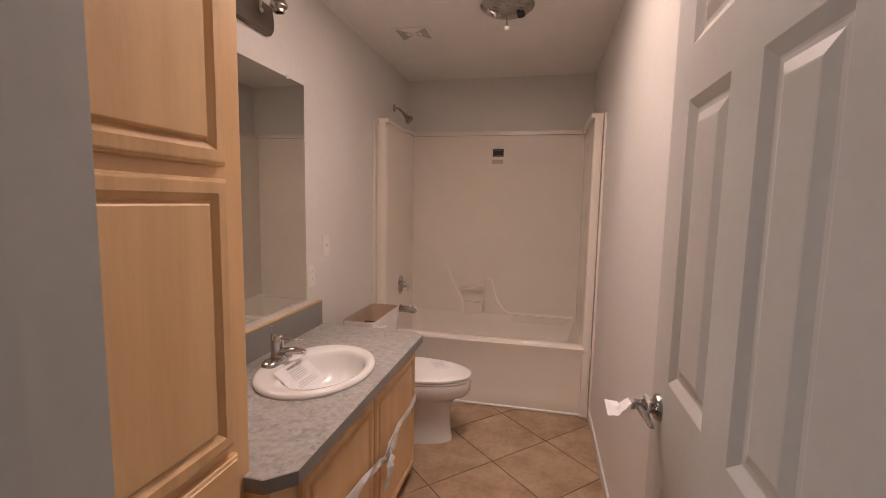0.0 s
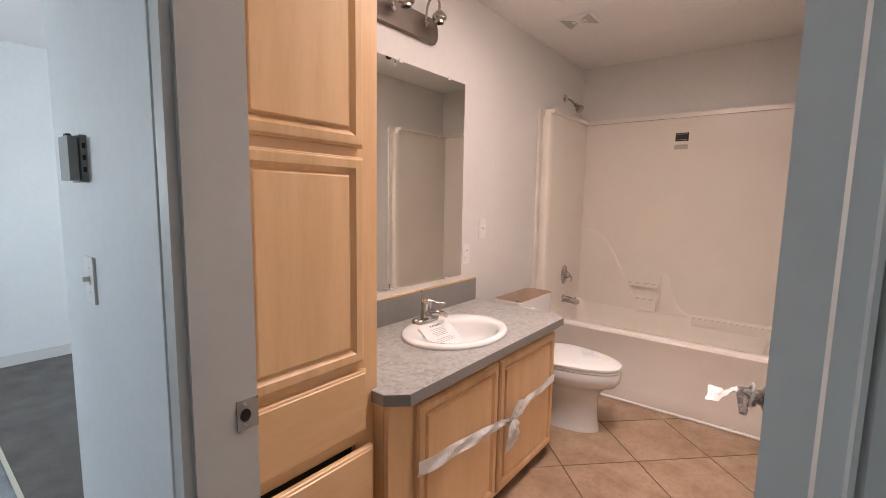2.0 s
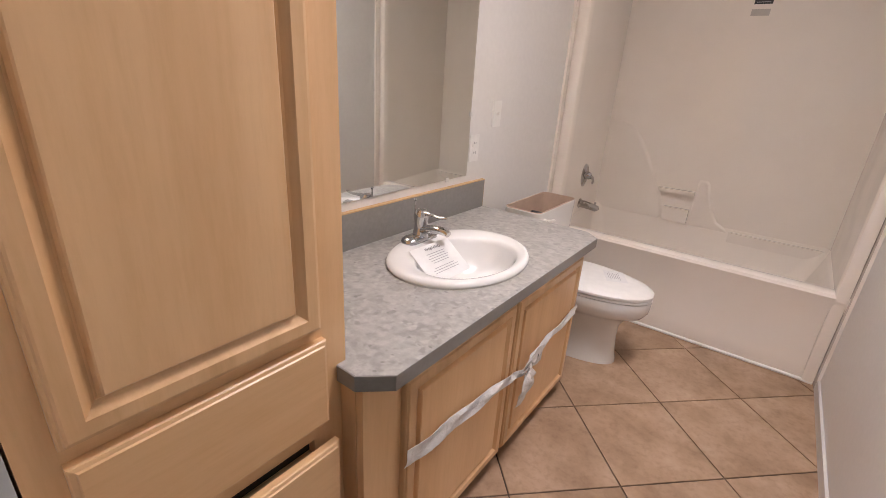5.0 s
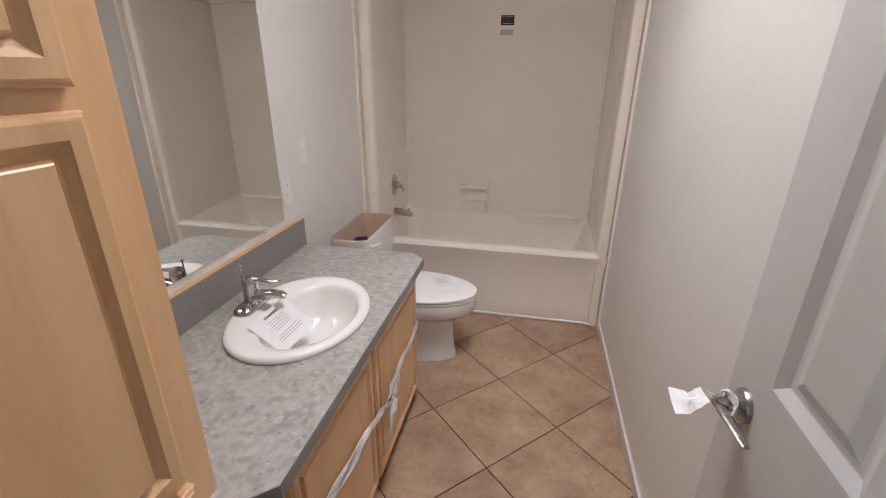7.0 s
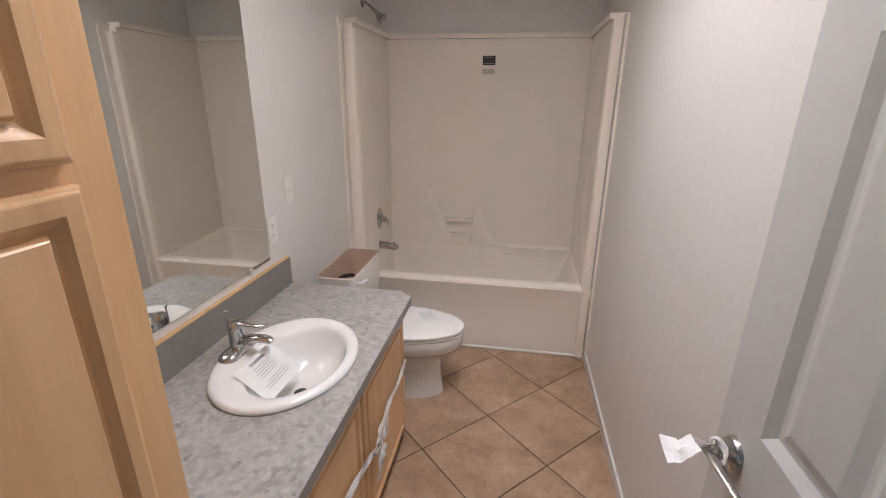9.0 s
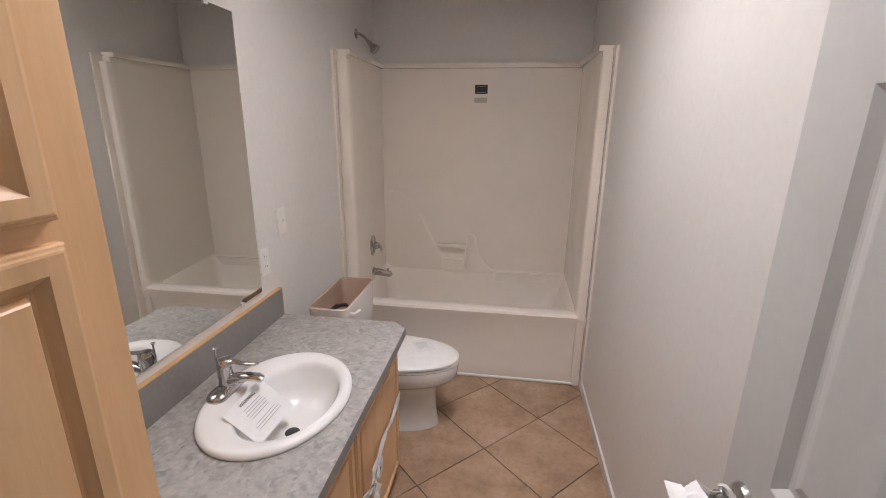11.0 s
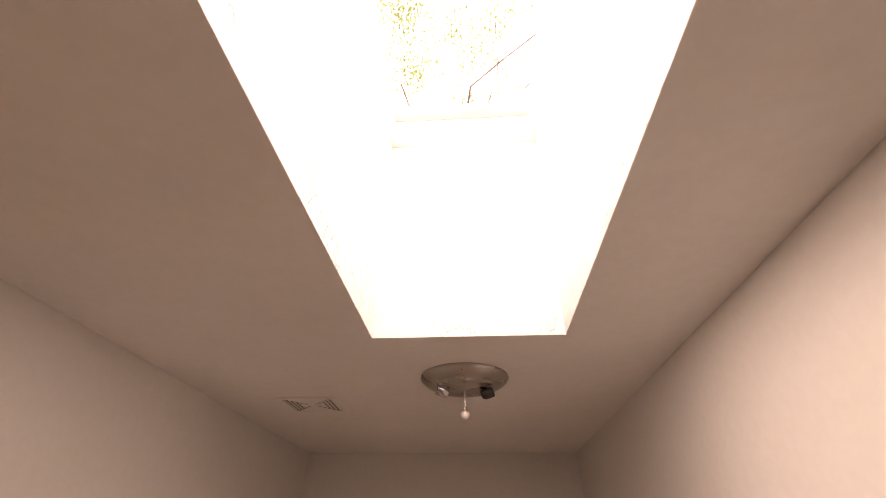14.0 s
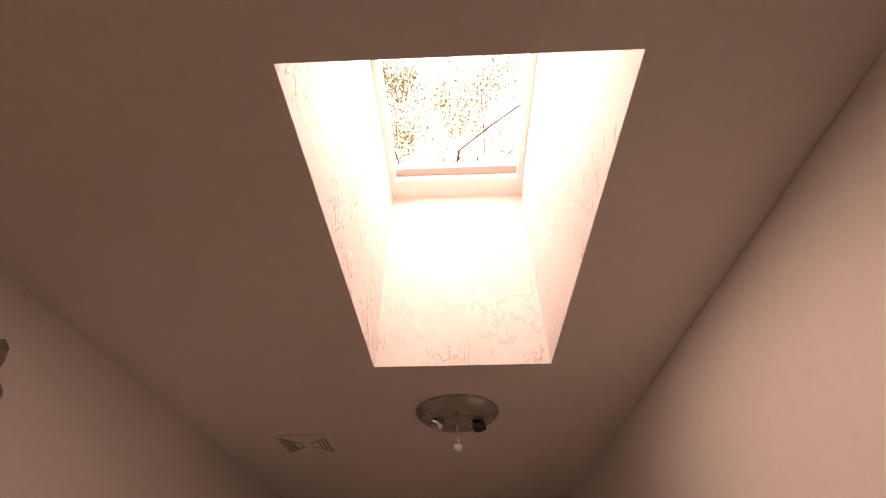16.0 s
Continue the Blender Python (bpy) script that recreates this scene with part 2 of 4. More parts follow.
def make_leaf():
    m, n, l, b = nodes_of("leaf")
    geo = n.new("ShaderNodeNewGeometry")
    l.new(ramp(n, l, geo.outputs["Random Per Island"], [(0.0, (0.04, 0.075, 0.03)), (0.6, (0.065, 0.10, 0.035)), (1.0, (0.11, 0.12, 0.05))]), b.inputs["Base Color"])
    b.inputs["Roughness"].default_value = 0.6
    glow = n.new("ShaderNodeBsdfTranslucent")
    glow.inputs[0].default_value = (0.13, 0.16, 0.045, 1)
    both = n.new("ShaderNodeMixShader")
    both.inputs[0].default_value = 0.5
    l.new(b.outputs[0], both.inputs[1])
    l.new(glow.outputs[0], both.inputs[2])
    l.new(both.outputs[0], n["Material Output"].inputs[0])
    return m


M_MIRROR, M_GLASS, M_TISSUE, M_LAM, M_TILE, M_PLASTER, M_LEAF = make_mirror(), make_glass(), make_tissue(), make_laminate(), make_tile(), make_plaster(), make_leaf()
# blue tint put in the assumed windows' panes to cool their daylight
M_TINTED = make_glass("tinted_glass", (0.42, 0.60, 0.74))
M_CARPET = make_carpet("dark_carpet", (0.105, 0.095, 0.09), (0.16, 0.145, 0.135))
M_HALLFLOOR = make_carpet("blue_grey_carpet", (0.22, 0.25, 0.27), (0.34, 0.37, 0.39))
M_BARK = plain("bark", (0.07, 0.058, 0.048), 0.9, 0, 0.3, 14)
M_GROUND = plain("dry_ground", (0.30, 0.25, 0.19), 0.95, 0, 0.25, 0.6)


# ---- mesh helpers ----
def box(bm, x0, y0, z0, x1, y1, z1):
    vs = [bm.verts.new(p) for p in ((x0, y0, z0), (x1, y0, z0), (x1, y1, z0), (x0, y1, z0), (x0, y0, z1), (x1, y0, z1), (x1, y1, z1), (x0, y1, z1))]
    for f in ((0, 3, 2, 1), (4, 5, 6, 7), (0, 1, 5, 4), (1, 2, 6, 5), (2, 3, 7, 6), (3, 0, 4, 7)):
        bm.faces.new([vs[i] for i in f])
    return bm


def rounded(bm, w, seg=2):
    es = [e for e in bm.edges if len(e.link_faces) == 2 and e.calc_face_angle(0) > 0.5]
    bmesh.ops.bevel(bm, geom=es, offset=w, segments=seg, profile=0.5, affect="EDGES")
    return bm


def rbox(x0, y0, z0, x1, y1, z1, w=0.002, seg=2):
    return rounded(box(bmesh.new(), x0, y0, z0, x1, y1, z1), w, seg)


def prism(poly, z0, z1, bm=None):
    """An upright prism on a counter-clockwise outline."""
    bm = bm or bmesh.new()
    lo = [bm.verts.new((x, y, z0)) for x, y in poly]
    hi = [bm.verts.new((x, y, z1)) for x, y in poly]
    bm.faces.new(hi)
    bm.faces.new(lo[::-1])
    for i in range(len(poly)):
        j = (i + 1) % len(poly)
        bm.faces.new((lo[i], lo[j], hi[j], hi[i]))
    return bm


def loft(rings, cap0=True, cap1=True, bm=None):
    """A skin over closed rings of equal length."""
    bm = bm or bmesh.new()
    vs = [[bm.verts.new(p) for p in r] for r in rings]
    k = len(rings[0])
    for a, b in zip(vs, vs[1:]):
        for i in range(k):
            j = (i + 1) % k
            bm.faces.new((a[i], a[j], b[j], b[i]))
    if cap0:
        bm.faces.new(vs[0][::-1])
    if cap1:
        bm.faces.new(vs[-1])
    return bm


def lathe(profile, m=Matrix(), k=32, bm=None, sx=1.0, sy=1.0, caps=True):
    """A turned shape: (radius, height) pairs round z, then moved by m."""
    rings = [[m @ Vector((r * sx * math.cos(2 * math.pi * i / k), r * sy * math.sin(2 * math.pi * i / k), z)) for i in range(k)] for r, z in profile]
    return loft(rings, caps, caps, bm)


def tube(points, radii, k=10, bm=None, flat=1.0):
    pts = [Vector(p) for p in points]
    if not isinstance(radii, (list, tuple)):
        radii = [radii] * len(pts)
    rings = []
    up = Vector((0.13, 0.21, 1)).normalized()
    for i, p in enumerate(pts):
        d = (pts[min(i + 1, len(pts) - 1)] - pts[max(i - 1, 0)]).normalized()
        a = d.cross(up)
        a = a.normalized() if a.length > 1e-4 else Vector((1, 0, 0))
        b = d.cross(a).normalized()
        up = -b if b.dot(up) < 0 else b
        rings.append([p + radii[i] * (a * math.cos(2 * math.pi * j / k) + b * flat * math.sin(2 * math.pi * j / k)) for j in range(k)])
    return loft(rings, True, True, bm)


def mesh_of(name, bm, mat, smooth=False):
    bmesh.ops.recalc_face_normals(bm, faces=bm.faces)
    me = bpy.data.meshes.new(name)
    bm.to_mesh(me)
    bm.free()
    me.materials.append(mat)
    if smooth:
        me.polygons.foreach_set("use_smooth", [True] * len(me.polygons))
        me.set_sharp_from_angle(angle=radians(38))
    return me


def part(name, bm, mat, parent, label="", smooth=False):
    ob = new(name, mesh_of(name, bm, mat, smooth))
    ob.parent = parent
    if parent is not None:
        ob.matrix_parent_inverse = Matrix.Translation(-parent.location) if parent.parent is None else Matrix()
    if label:
        ob["label"] = label
    return ob


def thing(name, at, label, category, kind="", group=""):
    ob = new(name)
    ob.location = at
    return tagged(ob, label, category, group, kind)


def single(name, bm, mat, label, category, kind="", smooth=False, group=""):
    return tagged(part(name, bm, mat, None, "", smooth), label, category, group, kind)


def text_mesh(body, size, m):
    cu = bpy.data.curves.new("writing", "FONT")
    cu.body, cu.size, cu.extrude, cu.align_x, cu.align_y = body, size, 0.0002, "CENTER", "CENTER"
    ob = bpy.data.objects.new("writing", cu)
    scene.collection.objects.link(ob)
    dg = bpy.context.evaluated_depsgraph_get()
    me = bpy.data.meshes.new_from_object(ob.evaluated_get(dg))
    bpy.data.objects.remove(ob)
    bpy.data.curves.remove(cu)
    bm = bmesh.new()
    bm.from_mesh(me)
    bpy.data.meshes.remove(me)
    bm.transform(m)
    return bm


# ---- setting: ground, walls, ceiling ----
def plate(name, x0, y0, x1, y1, z, mat, label, category):
    return single(name, box(bmesh.new(), x0, y0, z - 0.02, x1, y1, z), mat, label, category, "structure")


single("ground", box(bmesh.new(), -400, -400, -0.75, 400, 400, -0.70), M_GROUND, "dry pale brown ground around the house", "ground", "structure")

single("wall_west", box(bmesh.new(), -0.135, Y0, 0, 0, Y1 + 0.1, H), M_WALL, "light grey painted wall behind mirror and vanity", "wall", "structure")
single("wall_east", box(bmesh.new(), W, Y0, 0, W + 0.1, Y1 + 0.1, H), M_WALL, "plain light grey painted bathroom wall", "wall", "structure")
single("wall_north", box(bmesh.new(), 0, Y1, 0, W, Y1 + 0.1, H), M_WALL, "light grey painted wall above the tub surround", "wall", "structure")

OL, OR, OT = 0.683, 1.501, 2.055     # clear door opening
bm = bmesh.new()
box(bm, -0.135, YH, 0, OL - 0.003, Y0, H)
box(bm, OR + 0.003, YH, 0, 2.6, Y0, H)
box(bm, OL - 0.003, YH, OT + 0.019, OR + 0.003, Y0, H)
single("wall_south", bm, M_HALL, "white painted wall with the bathroom doorway", "wall", "structure")

bm = bmesh.new()
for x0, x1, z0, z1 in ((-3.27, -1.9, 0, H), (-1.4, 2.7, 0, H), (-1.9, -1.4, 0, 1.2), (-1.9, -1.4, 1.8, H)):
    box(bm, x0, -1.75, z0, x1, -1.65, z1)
single("wall_hall_south", bm, M_HALL, "white painted wall closing the hall, with an assumed window opening", "wall", "structure")
single("wall_hall_west", box(bmesh.new(), -3.27, -1.65, 0, -3.17, 3.835, H), M_HALL, "white painted far wall", "wall", "structure")
single("wall_hall_east", box(bmesh.new(), 2.6, -1.65, 0, 2.7, Y0, H), M_HALL, "white painted wall closing the hall", "wall", "structure")
bm = bmesh.new()
for x0, x1, z0, z1 in ((-3.17, -2.15, 0, H), (-1.65, -0.135, 0, H), (-2.15, -1.65, 0, 1.2), (-2.15, -1.65, 1.8, H)):
    box(bm, x0, 3.735, z0, x1, 3.835, z1)
single("wall_hall_north", bm, M_HALL, "white painted wall of the far room with an assumed window opening", "wall", "structure")

bm = bmesh.new()
E, T = 0.001, 0.012
box(bm, 0, Y0, H, SX0 - E, Y1, H + 0.02)
box(bm, SX1 + E, Y0, H, W, Y1, H + 0.02)
box(bm, SX0 - E, Y0, H, SX1 + E, SY0 - E, H + 0.02)
box(bm, SX0 - E, SY1 + E, H, SX1 + E, Y1, H + 0.02)
single("ceiling", bm, M_CEIL, "off-white textured bathroom ceiling with a skylight opening", "ceiling", "structure")
bm = bmesh.new()
box(bm, -3.27, -1.75, H, 2.7, Y0, H + 0.02)
box(bm, -3.27, Y0, H, 0, 3.835, H + 0.02)
single("ceiling_hall", bm, M_CEIL, "plain white hall ceiling", "ceiling", "structure")

# skylight shaft


def shaft_ring(e, z):
    return [(SX0 - e, SY0 - e, z), (SX1 + e, SY0 - e, z), (SX1 + e, SY1 + e, z), (SX0 - e, SY1 + e, z)]


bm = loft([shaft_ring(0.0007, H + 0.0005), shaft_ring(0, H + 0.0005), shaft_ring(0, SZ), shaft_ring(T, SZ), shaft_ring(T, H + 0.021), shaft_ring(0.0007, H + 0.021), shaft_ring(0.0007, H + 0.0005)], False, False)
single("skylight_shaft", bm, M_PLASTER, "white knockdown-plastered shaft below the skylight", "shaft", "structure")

bm = bmesh.new()
RZ0, RZ1 = SZ - 0.06, SZ + 0.02
for x0, y0, x1, y1 in ((-3.5, -2.0, SX0 - T, 4.1), (SX1 + T, -2.0, 2.9, 4.1), (SX0 - T, -2.0, SX1 + T, SY0 - T), (SX0 - T, SY1 + T, SX1 + T, 4.1)):
    box(bm, x0, y0, RZ0, x1, y1, RZ1)
single("roof", bm, M_ROOF, "dark shingled roof over the house", "roof", "structure")
bm = bmesh.new()
box(bm, -3.5, -2.0, H + 0.03, -3.4, 4.1, RZ0)
box(bm, 2.8, -2.0, H + 0.03, 2.9, 4.1, RZ0)
box(bm, -3.4, -2.0, H + 0.03, 2.8, -1.9, RZ0)
box(bm, -3.4, 4.0, H + 0.03, 2.8, 4.1, RZ0)
single("wall_attic", bm, M_HALL, "plain outer wall closing the attic", "wall", "structure")

# skylight window
sk = thing("window_1", (0.96, 1.62, SZ), "skylight window with white frame and clear glass", "skylight", "structure")
FW = 0.022
for a in ((SX0, SY0, SX0 + FW, SY1), (SX1 - FW, SY0, SX1, SY1), (SX0 + FW, SY0, SX1 - FW, SY0 + FW), (SX0 + FW, SY1 - 0.085, SX1 - FW, SY1)):
    part("window_frame", rbox(a[0], a[1], SZ - 0.015, a[2], a[3], SZ + 0.05, 0.003), M_PLASTIC, sk)
part("inner_rail", rbox(SX0 + FW, SY1 - 0.12, SZ + 0.012, SX1 - FW, SY1 - 0.086, SZ + 0.046, 0.002), plain("brown_gasket", (0.46, 0.44, 0.43), 0.6), sk, "brown inner rail of the skylight")
pane = part("pane", box(bmesh.new(), SX0 + FW, SY0 + FW, SZ + 0.05, SX1 - FW, SY1 - 0.01, SZ + 0.054), M_GLASS, sk, "clear skylight glass")
pane.visible_shadow = False

def assumed_window(name, x0, y0, x1, y1, z0, z1):
    """A framed pane in a wall opening, for a window that is only assumed."""
    wdw = thing(name, ((x0 + x1) / 2, (y0 + y1) / 2, z0), "small assumed window, its pane tinted blue to cool the light", "window", "structure")
    along_y = (y1 - y0) > (x1 - x0)
    f = 0.03
    for z in (z0, z1 - f):
        part("window_frame", rbox(x0, y0, z, x1, y1, z + f, 0.003), M_PLASTIC, wdw)
    for s in (0, 1):
        if along_y:
            ya = y0 if s == 0 else y1 - f
            part("window_frame", rbox(x0, ya, z0 + f, x1, ya + f, z1 - f, 0.003), M_PLASTIC, wdw)
        else:
            xa = x0 if s == 0 else x1 - f
            part("window_frame", rbox(xa, y0, z0 + f, xa + f, y1, z1 - f, 0.003), M_PLASTIC, wdw)
    xm, ym = (x0 + x1) / 2, (y0 + y1) / 2
    if along_y:
        part("pane", box(bmesh.new(), xm - 0.002, y0 + f, z0 + f, xm + 0.002, y1 - f, z1 - f), M_TINTED, wdw)
    else:
        part("pane", box(bmesh.new(), x0 + f, ym - 0.002, z0 + f, x1 - f, ym + 0.002, z1 - f), M_TINTED, wdw)


# unseen windows, added to light the hall and the room beyond
assumed_window("assumed_window_2", -1.9, -1.73, -1.4, -1.67, 1.2, 1.8)
assumed_window("assumed_window_3", -2.15, 3.755, -1.65, 3.815, 1.2, 1.8)

# floors outside the bathroom
plate("floor_hall", -3.17, -1.65, 2.6, 0.232, 0.0, M_HALLFLOOR, "blue-grey carpet of the hall", "floor")
bm = bmesh.new()
box(bm, -3.17, 0.246, -0.02, -0.135, 3.735, 0.0)
box(bm, -0.135, 0.246, -0.02, 2.6, YH, 0.0)
single("floor_room", bm, M_CARPET, "dark grey-brown carpet of the adjoining room", "floor", "structure")
single("threshold", rbox(-3.17, 0.230, -0.01, OL - 0.085, 0.248, 0.007, 0.002), M_STRIP, "pale metal strip between two carpets", "trim", "structure")
for x0, x1, y0, y1 in ((-3.17, -3.158, 0.25, 3.73), (-3.158, -0.32, 3.723, 3.735), (-0.307, -0.135, 0.27, 3.72)):
    single("baseboard", rbox(x0, y0, 0.0, x1, y1, 0.085, 0.003), M_TRIM, "white painted baseboard above carpet", "baseboard", "structure")
single("baseboard", rbox(W - 0.011, Y0 + 0.01, 0.0, W, 2.945, 0.055, 0.003), M_TRIM, "narrow white baseboard along the bathroom wall", "baseboard", "structure")


# ---- doorway ----
trim = thing("door_trim", (1.09, 0.3, 0), "white painted door jamb and moulded casing", "door frame", "structure")


def casing_profile(x_out, x_in, z0, z1):
    """Moulded casing as a vertical length, thicker outside, with two beads."""
    s = 1 if x_in > x_out else -1
    w = abs(x_in - x_out)
    prof = [(0, 0), (0, 0.013), (0.10, 0.017), (0.16, 0.017), (0.18, 0.013), (0.24, 0.013), (0.27, 0.016), (0.36, 0.015), (0.70, 0.013), (0.76, 0.019), (0.84, 0.022), (0.96, 0.022), (1, 0.020), (1, 0)]
    pts = [(x_out + s * u * w, YH - d) for u, d in prof]
    if s > 0:
        pts = pts[::-1]
    return prism(pts, z0, z1)


part("casing", casing_profile(0.602, OL - 0.003, 0, OT + 0.075), M_TRIM, trim)
part("casing", casing_profile(OR + 0.084, OR + 0.003, 0, OT + 0.075), M_TRIM, trim)
part("head_casing", rbox(OL - 0.003, YH - 0.018, OT + 0.019, OR + 0.003, YH, OT + 0.075, 0.004), M_TRIM, trim)
for x0, x1, s0, s1 in ((OL - 0.019, OL, OL, OL + 0.011), (OR, OR + 0.019, OR - 0.011, OR)):
    part("jamb", rbox(x0 + 0.0165 * (x0 < 1), YH - 0.024, 0, x1 - 0.0165 * (x0 > 1), Y0 + (0.0252 if x0 > 1 else 0.003), OT, 0.001), M_TRIM, trim)
    part("door_stop", rbox(s0, YH - 0.007, 0, s1, 0.294, OT - 0.01, 0.005, 3), M_TRIM, trim)
part("head_jamb", rbox(OL, YH - 0.012, OT, OR, Y0 + 0.003, OT + 0.019, 0.002), M_TRIM, trim)
part("head_stop", rbox(OL + 0.011, YH - 0.006, OT - 0.011, OR - 0.011, 0.300, OT, 0.004), M_TRIM, trim)
# strike plate
sp = part("strike_plate", rbox(OL, 0.340, 0.901, OL + 0.0025, 0.382, 0.960, 0.001), M_NICKEL, trim, "satin metal strike plate")
# no hole is cut: a near-black disc paints its dark inside
part("latch_hole_shade", lathe([(0.0105, 0), (0.0105, 0.0008)], Matrix.Translation((OL + 0.0026, 0.356, 0.930)) @ pose(0, 0, 0, 0, 90, 0), 20, sx=1.2), M_SHADE, sp, "near-black disc painted as the latch hole's shade")
for z in (0.911, 0.953):
    part("screw", lathe([(0.0038, 0), (0.003, 0.0012)], Matrix.Translation((OL + 0.0025, 0.356, z)) @ pose(0, 0, 0, 0, 90, 0), 12), M_CHROME, sp)
for y0, y1 in ((Y0, Y0 + 0.011),):
    part("inner_casing", rbox(OL - 0.05, y0, 0.0, OL - 0.006, y1 - 0.004, OT + 0.05, 0.002), M_TRIM, trim)

# door leaf: swung into the room against the wall
DW, DT, DH = 0.806, 0.035, 2.03
DM = Matrix.Translation((1.463, Y0 + 0.026, 0.012)) @ pose(0, 0, 0, 0, 0, -0.3)   # local y along the leaf, local x from seen face to wall
door = thing("door_1", (1.463, Y0 + 0.026, 0.012), "open white six-panel door with a satin lever", "door", "structure")


def dbox(y0, z0, y1, z1):
    bm = box(bmesh.new(), 0, y0, z0, DT, y1, z1)
    bm.transform(DM)
    return bm


STILES = ((0.0, 0.134), (0.332, 0.448), (0.674, DW))
RAILS = ((0.0, 0.21), (0.738, 0.990), (1.636, 1.752), (1.900, DH))
for a, b in STILES:
    part("stile", dbox(a, 0, b, DH), M_DOOR, door)
for c0, c1 in ((0.134, 0.332), (0.448, 0.674)):
    for a, b in RAILS:
        part("rail", dbox(c0, a, c1, b), M_DOOR, door)
    for (_, a), (b, _) in zip(RAILS, RAILS[1:]):
        for side in (0, 1):
            w = 1 if side == 0 else -1
            x = 0 if side == 0 else DT
            rings = []
            for inset, depth in ((0, 0), (0.004, 0.002), (0.022, 0.012), (0.026, 0.0125), (0.034, 0.012), (0.056, 0.004), (0.060, 0.0035)):
                rings.append([DM @ Vector((x + w * depth, y, z)) for y, z in ((c0 + inset, a + inset), (c1 - inset, a + inset), (c1 - inset, b - inset), (c0 + inset, b - inset))])
            part("panel", loft(rings, False, True), M_DOOR, door)


def lever_set(mx):
    """Rose, neck and flat curved lever on the door's seen face; local -x leaves the face, y runs to the free edge."""
    out = mx @ pose(0, 0, 0, 0, -90, 0)
    part("rose", lathe([(0.034, 0), (0.034, 0.004), (0.031, 0.010), (0.019, 0.015), (0.015, 0.022), (0.013, 0.036), (0.0, 0.037)], out, 32), M_NICKEL, door, "round satin nickel rose", True)
    hub = part("lever_hub", lathe([(0.013, 0.030), (0.015, 0.034), (0.015, 0.048), (0.011, 0.051), (0.0, 0.0515)], out, 24), M_NICKEL, door, "", True)
    part("lock_button", lathe([(0.006, 0.051), (0.006, 0.0545), (0, 0.055)], out, 16), M_CHROME, hub, "", True)
    pts = [mx @ Vector(p) for p in ((-0.046, 0.010, 0.000), (-0.048, -0.006, 0.002), (-0.048, -0.030, 0.003), (-0.045, -0.062, 0.002), (-0.042, -0.100, 0.000), (-0.041, -0.114, -0.001))]
    part("lever", tube(pts, [0.010, 0.0135, 0.0125, 0.0105, 0.0085, 0.007], 14, None, 0.42), M_NICKEL, door, "satin nickel lever handle", True)


LEV = DM @ Matrix.Translation((0, 0.732, 0.905))
lever_set(LEV)
part("latch_plate", rbox(1.473, 1.2092, 0.89, 1.495, 1.2112, 0.946, 0.0005), M_NICKEL, door)
for z in (0.25, 1.05, 1.82):
    part("hinge", lathe([(0.006, 0), (0.006, 0.09)], Matrix.Translation((1.5055, Y0 + 0.0155, z)), 12), M_NICKEL, door)


def doubled(bm, gap):
    """Gives an open sheet a back face and closed edges."""
    bmesh.ops.recalc_face_normals(bm, faces=bm.faces)
    bm.normal_update()
    back = {v: bm.verts.new(v.co - v.normal * gap) for v in bm.verts[:]}
    faces, rim = bm.faces[:], [e for e in bm.edges if e.is_boundary]
    for f in faces:
        bm.faces.new([back[v] for v in reversed(f.verts)])
    for e in rim:
        a, b = e.verts
        bm.faces.new((a, b, back[b], back[a]))
    return bm


def crumpled(path, width, seed, spread=0.006, n=26, k=5):
    """A strip of thin crumpled tissue along a line."""
    rng = random.Random(seed)
    ph = [rng.uniform(0, 6.3) for _ in range(3)]
    pts = [Vector(p) for p in path]
    bm = bmesh.new()
    rows = []
    for i in range(n + 1):
        f = i / n * (len(pts) - 1)
        a = min(int(f), len(pts) - 2)
        p = pts[a].lerp(pts[a + 1], f - a)
        d = (pts[a + 1] - pts[a]).normalized()
        side = d.cross(Vector((1, 0, 0)))
        side = side.normalized() if side.length > 0.2 else d.cross(Vector((0, 1, 0))).normalized()
        nor = d.cross(side)
        wd = width[a] + (width[a + 1] - width[a]) * (f - a)
        rows.append([bm.verts.new(p + side * wd * (j / (k - 1) - 0.5) + nor * spread * (math.sin(0.55 * i + 1.3 * j + ph[0]) + 0.7 * math.sin(0.23 * i - 1.9 * j + ph[1]) + rng.uniform(-0.3, 0.3)) + side * spread * 0.5 * math.sin(0.4 * i + ph[2])) for j in range(k)])
    for r0, r1 in zip(rows, rows[1:]):
        for j in range(k - 1):
            bm.faces.new((r0[j], r0[j + 1], r1[j + 1], r1[j]))
    return doubled(bm, 0.0010)


lv = thing("tissue_wrap", (1.42, 1.1, 0.93), "white tissue strip tied round the door lever", "tissue")
part("strip", crumpled([(1.446, 1.126, 0.913), (1.426, 1.146, 0.911), (1.404, 1.152, 0.916), (1.376, 1.150, 0.900), (1.346, 1.152, 0.890)], [0.028, 0.050, 0.058, 0.052, 0.064], 3, 0.0032, 22, 6), M_TISSUE, lv, "", True)
part("knot", crumpled([(1.436, 1.112, 0.902), (1.430, 1.136, 0.906), (1.430, 1.150, 0.925), (1.434, 1.138, 0.940), (1.440, 1.112, 0.940), (1.436, 1.104, 0.920), (1.434, 1.114, 0.902)], [0.014, 0.016, 0.017, 0.017, 0.016, 0.014, 0.014], 5, 0.002), M_TISSUE, lv, "", True)

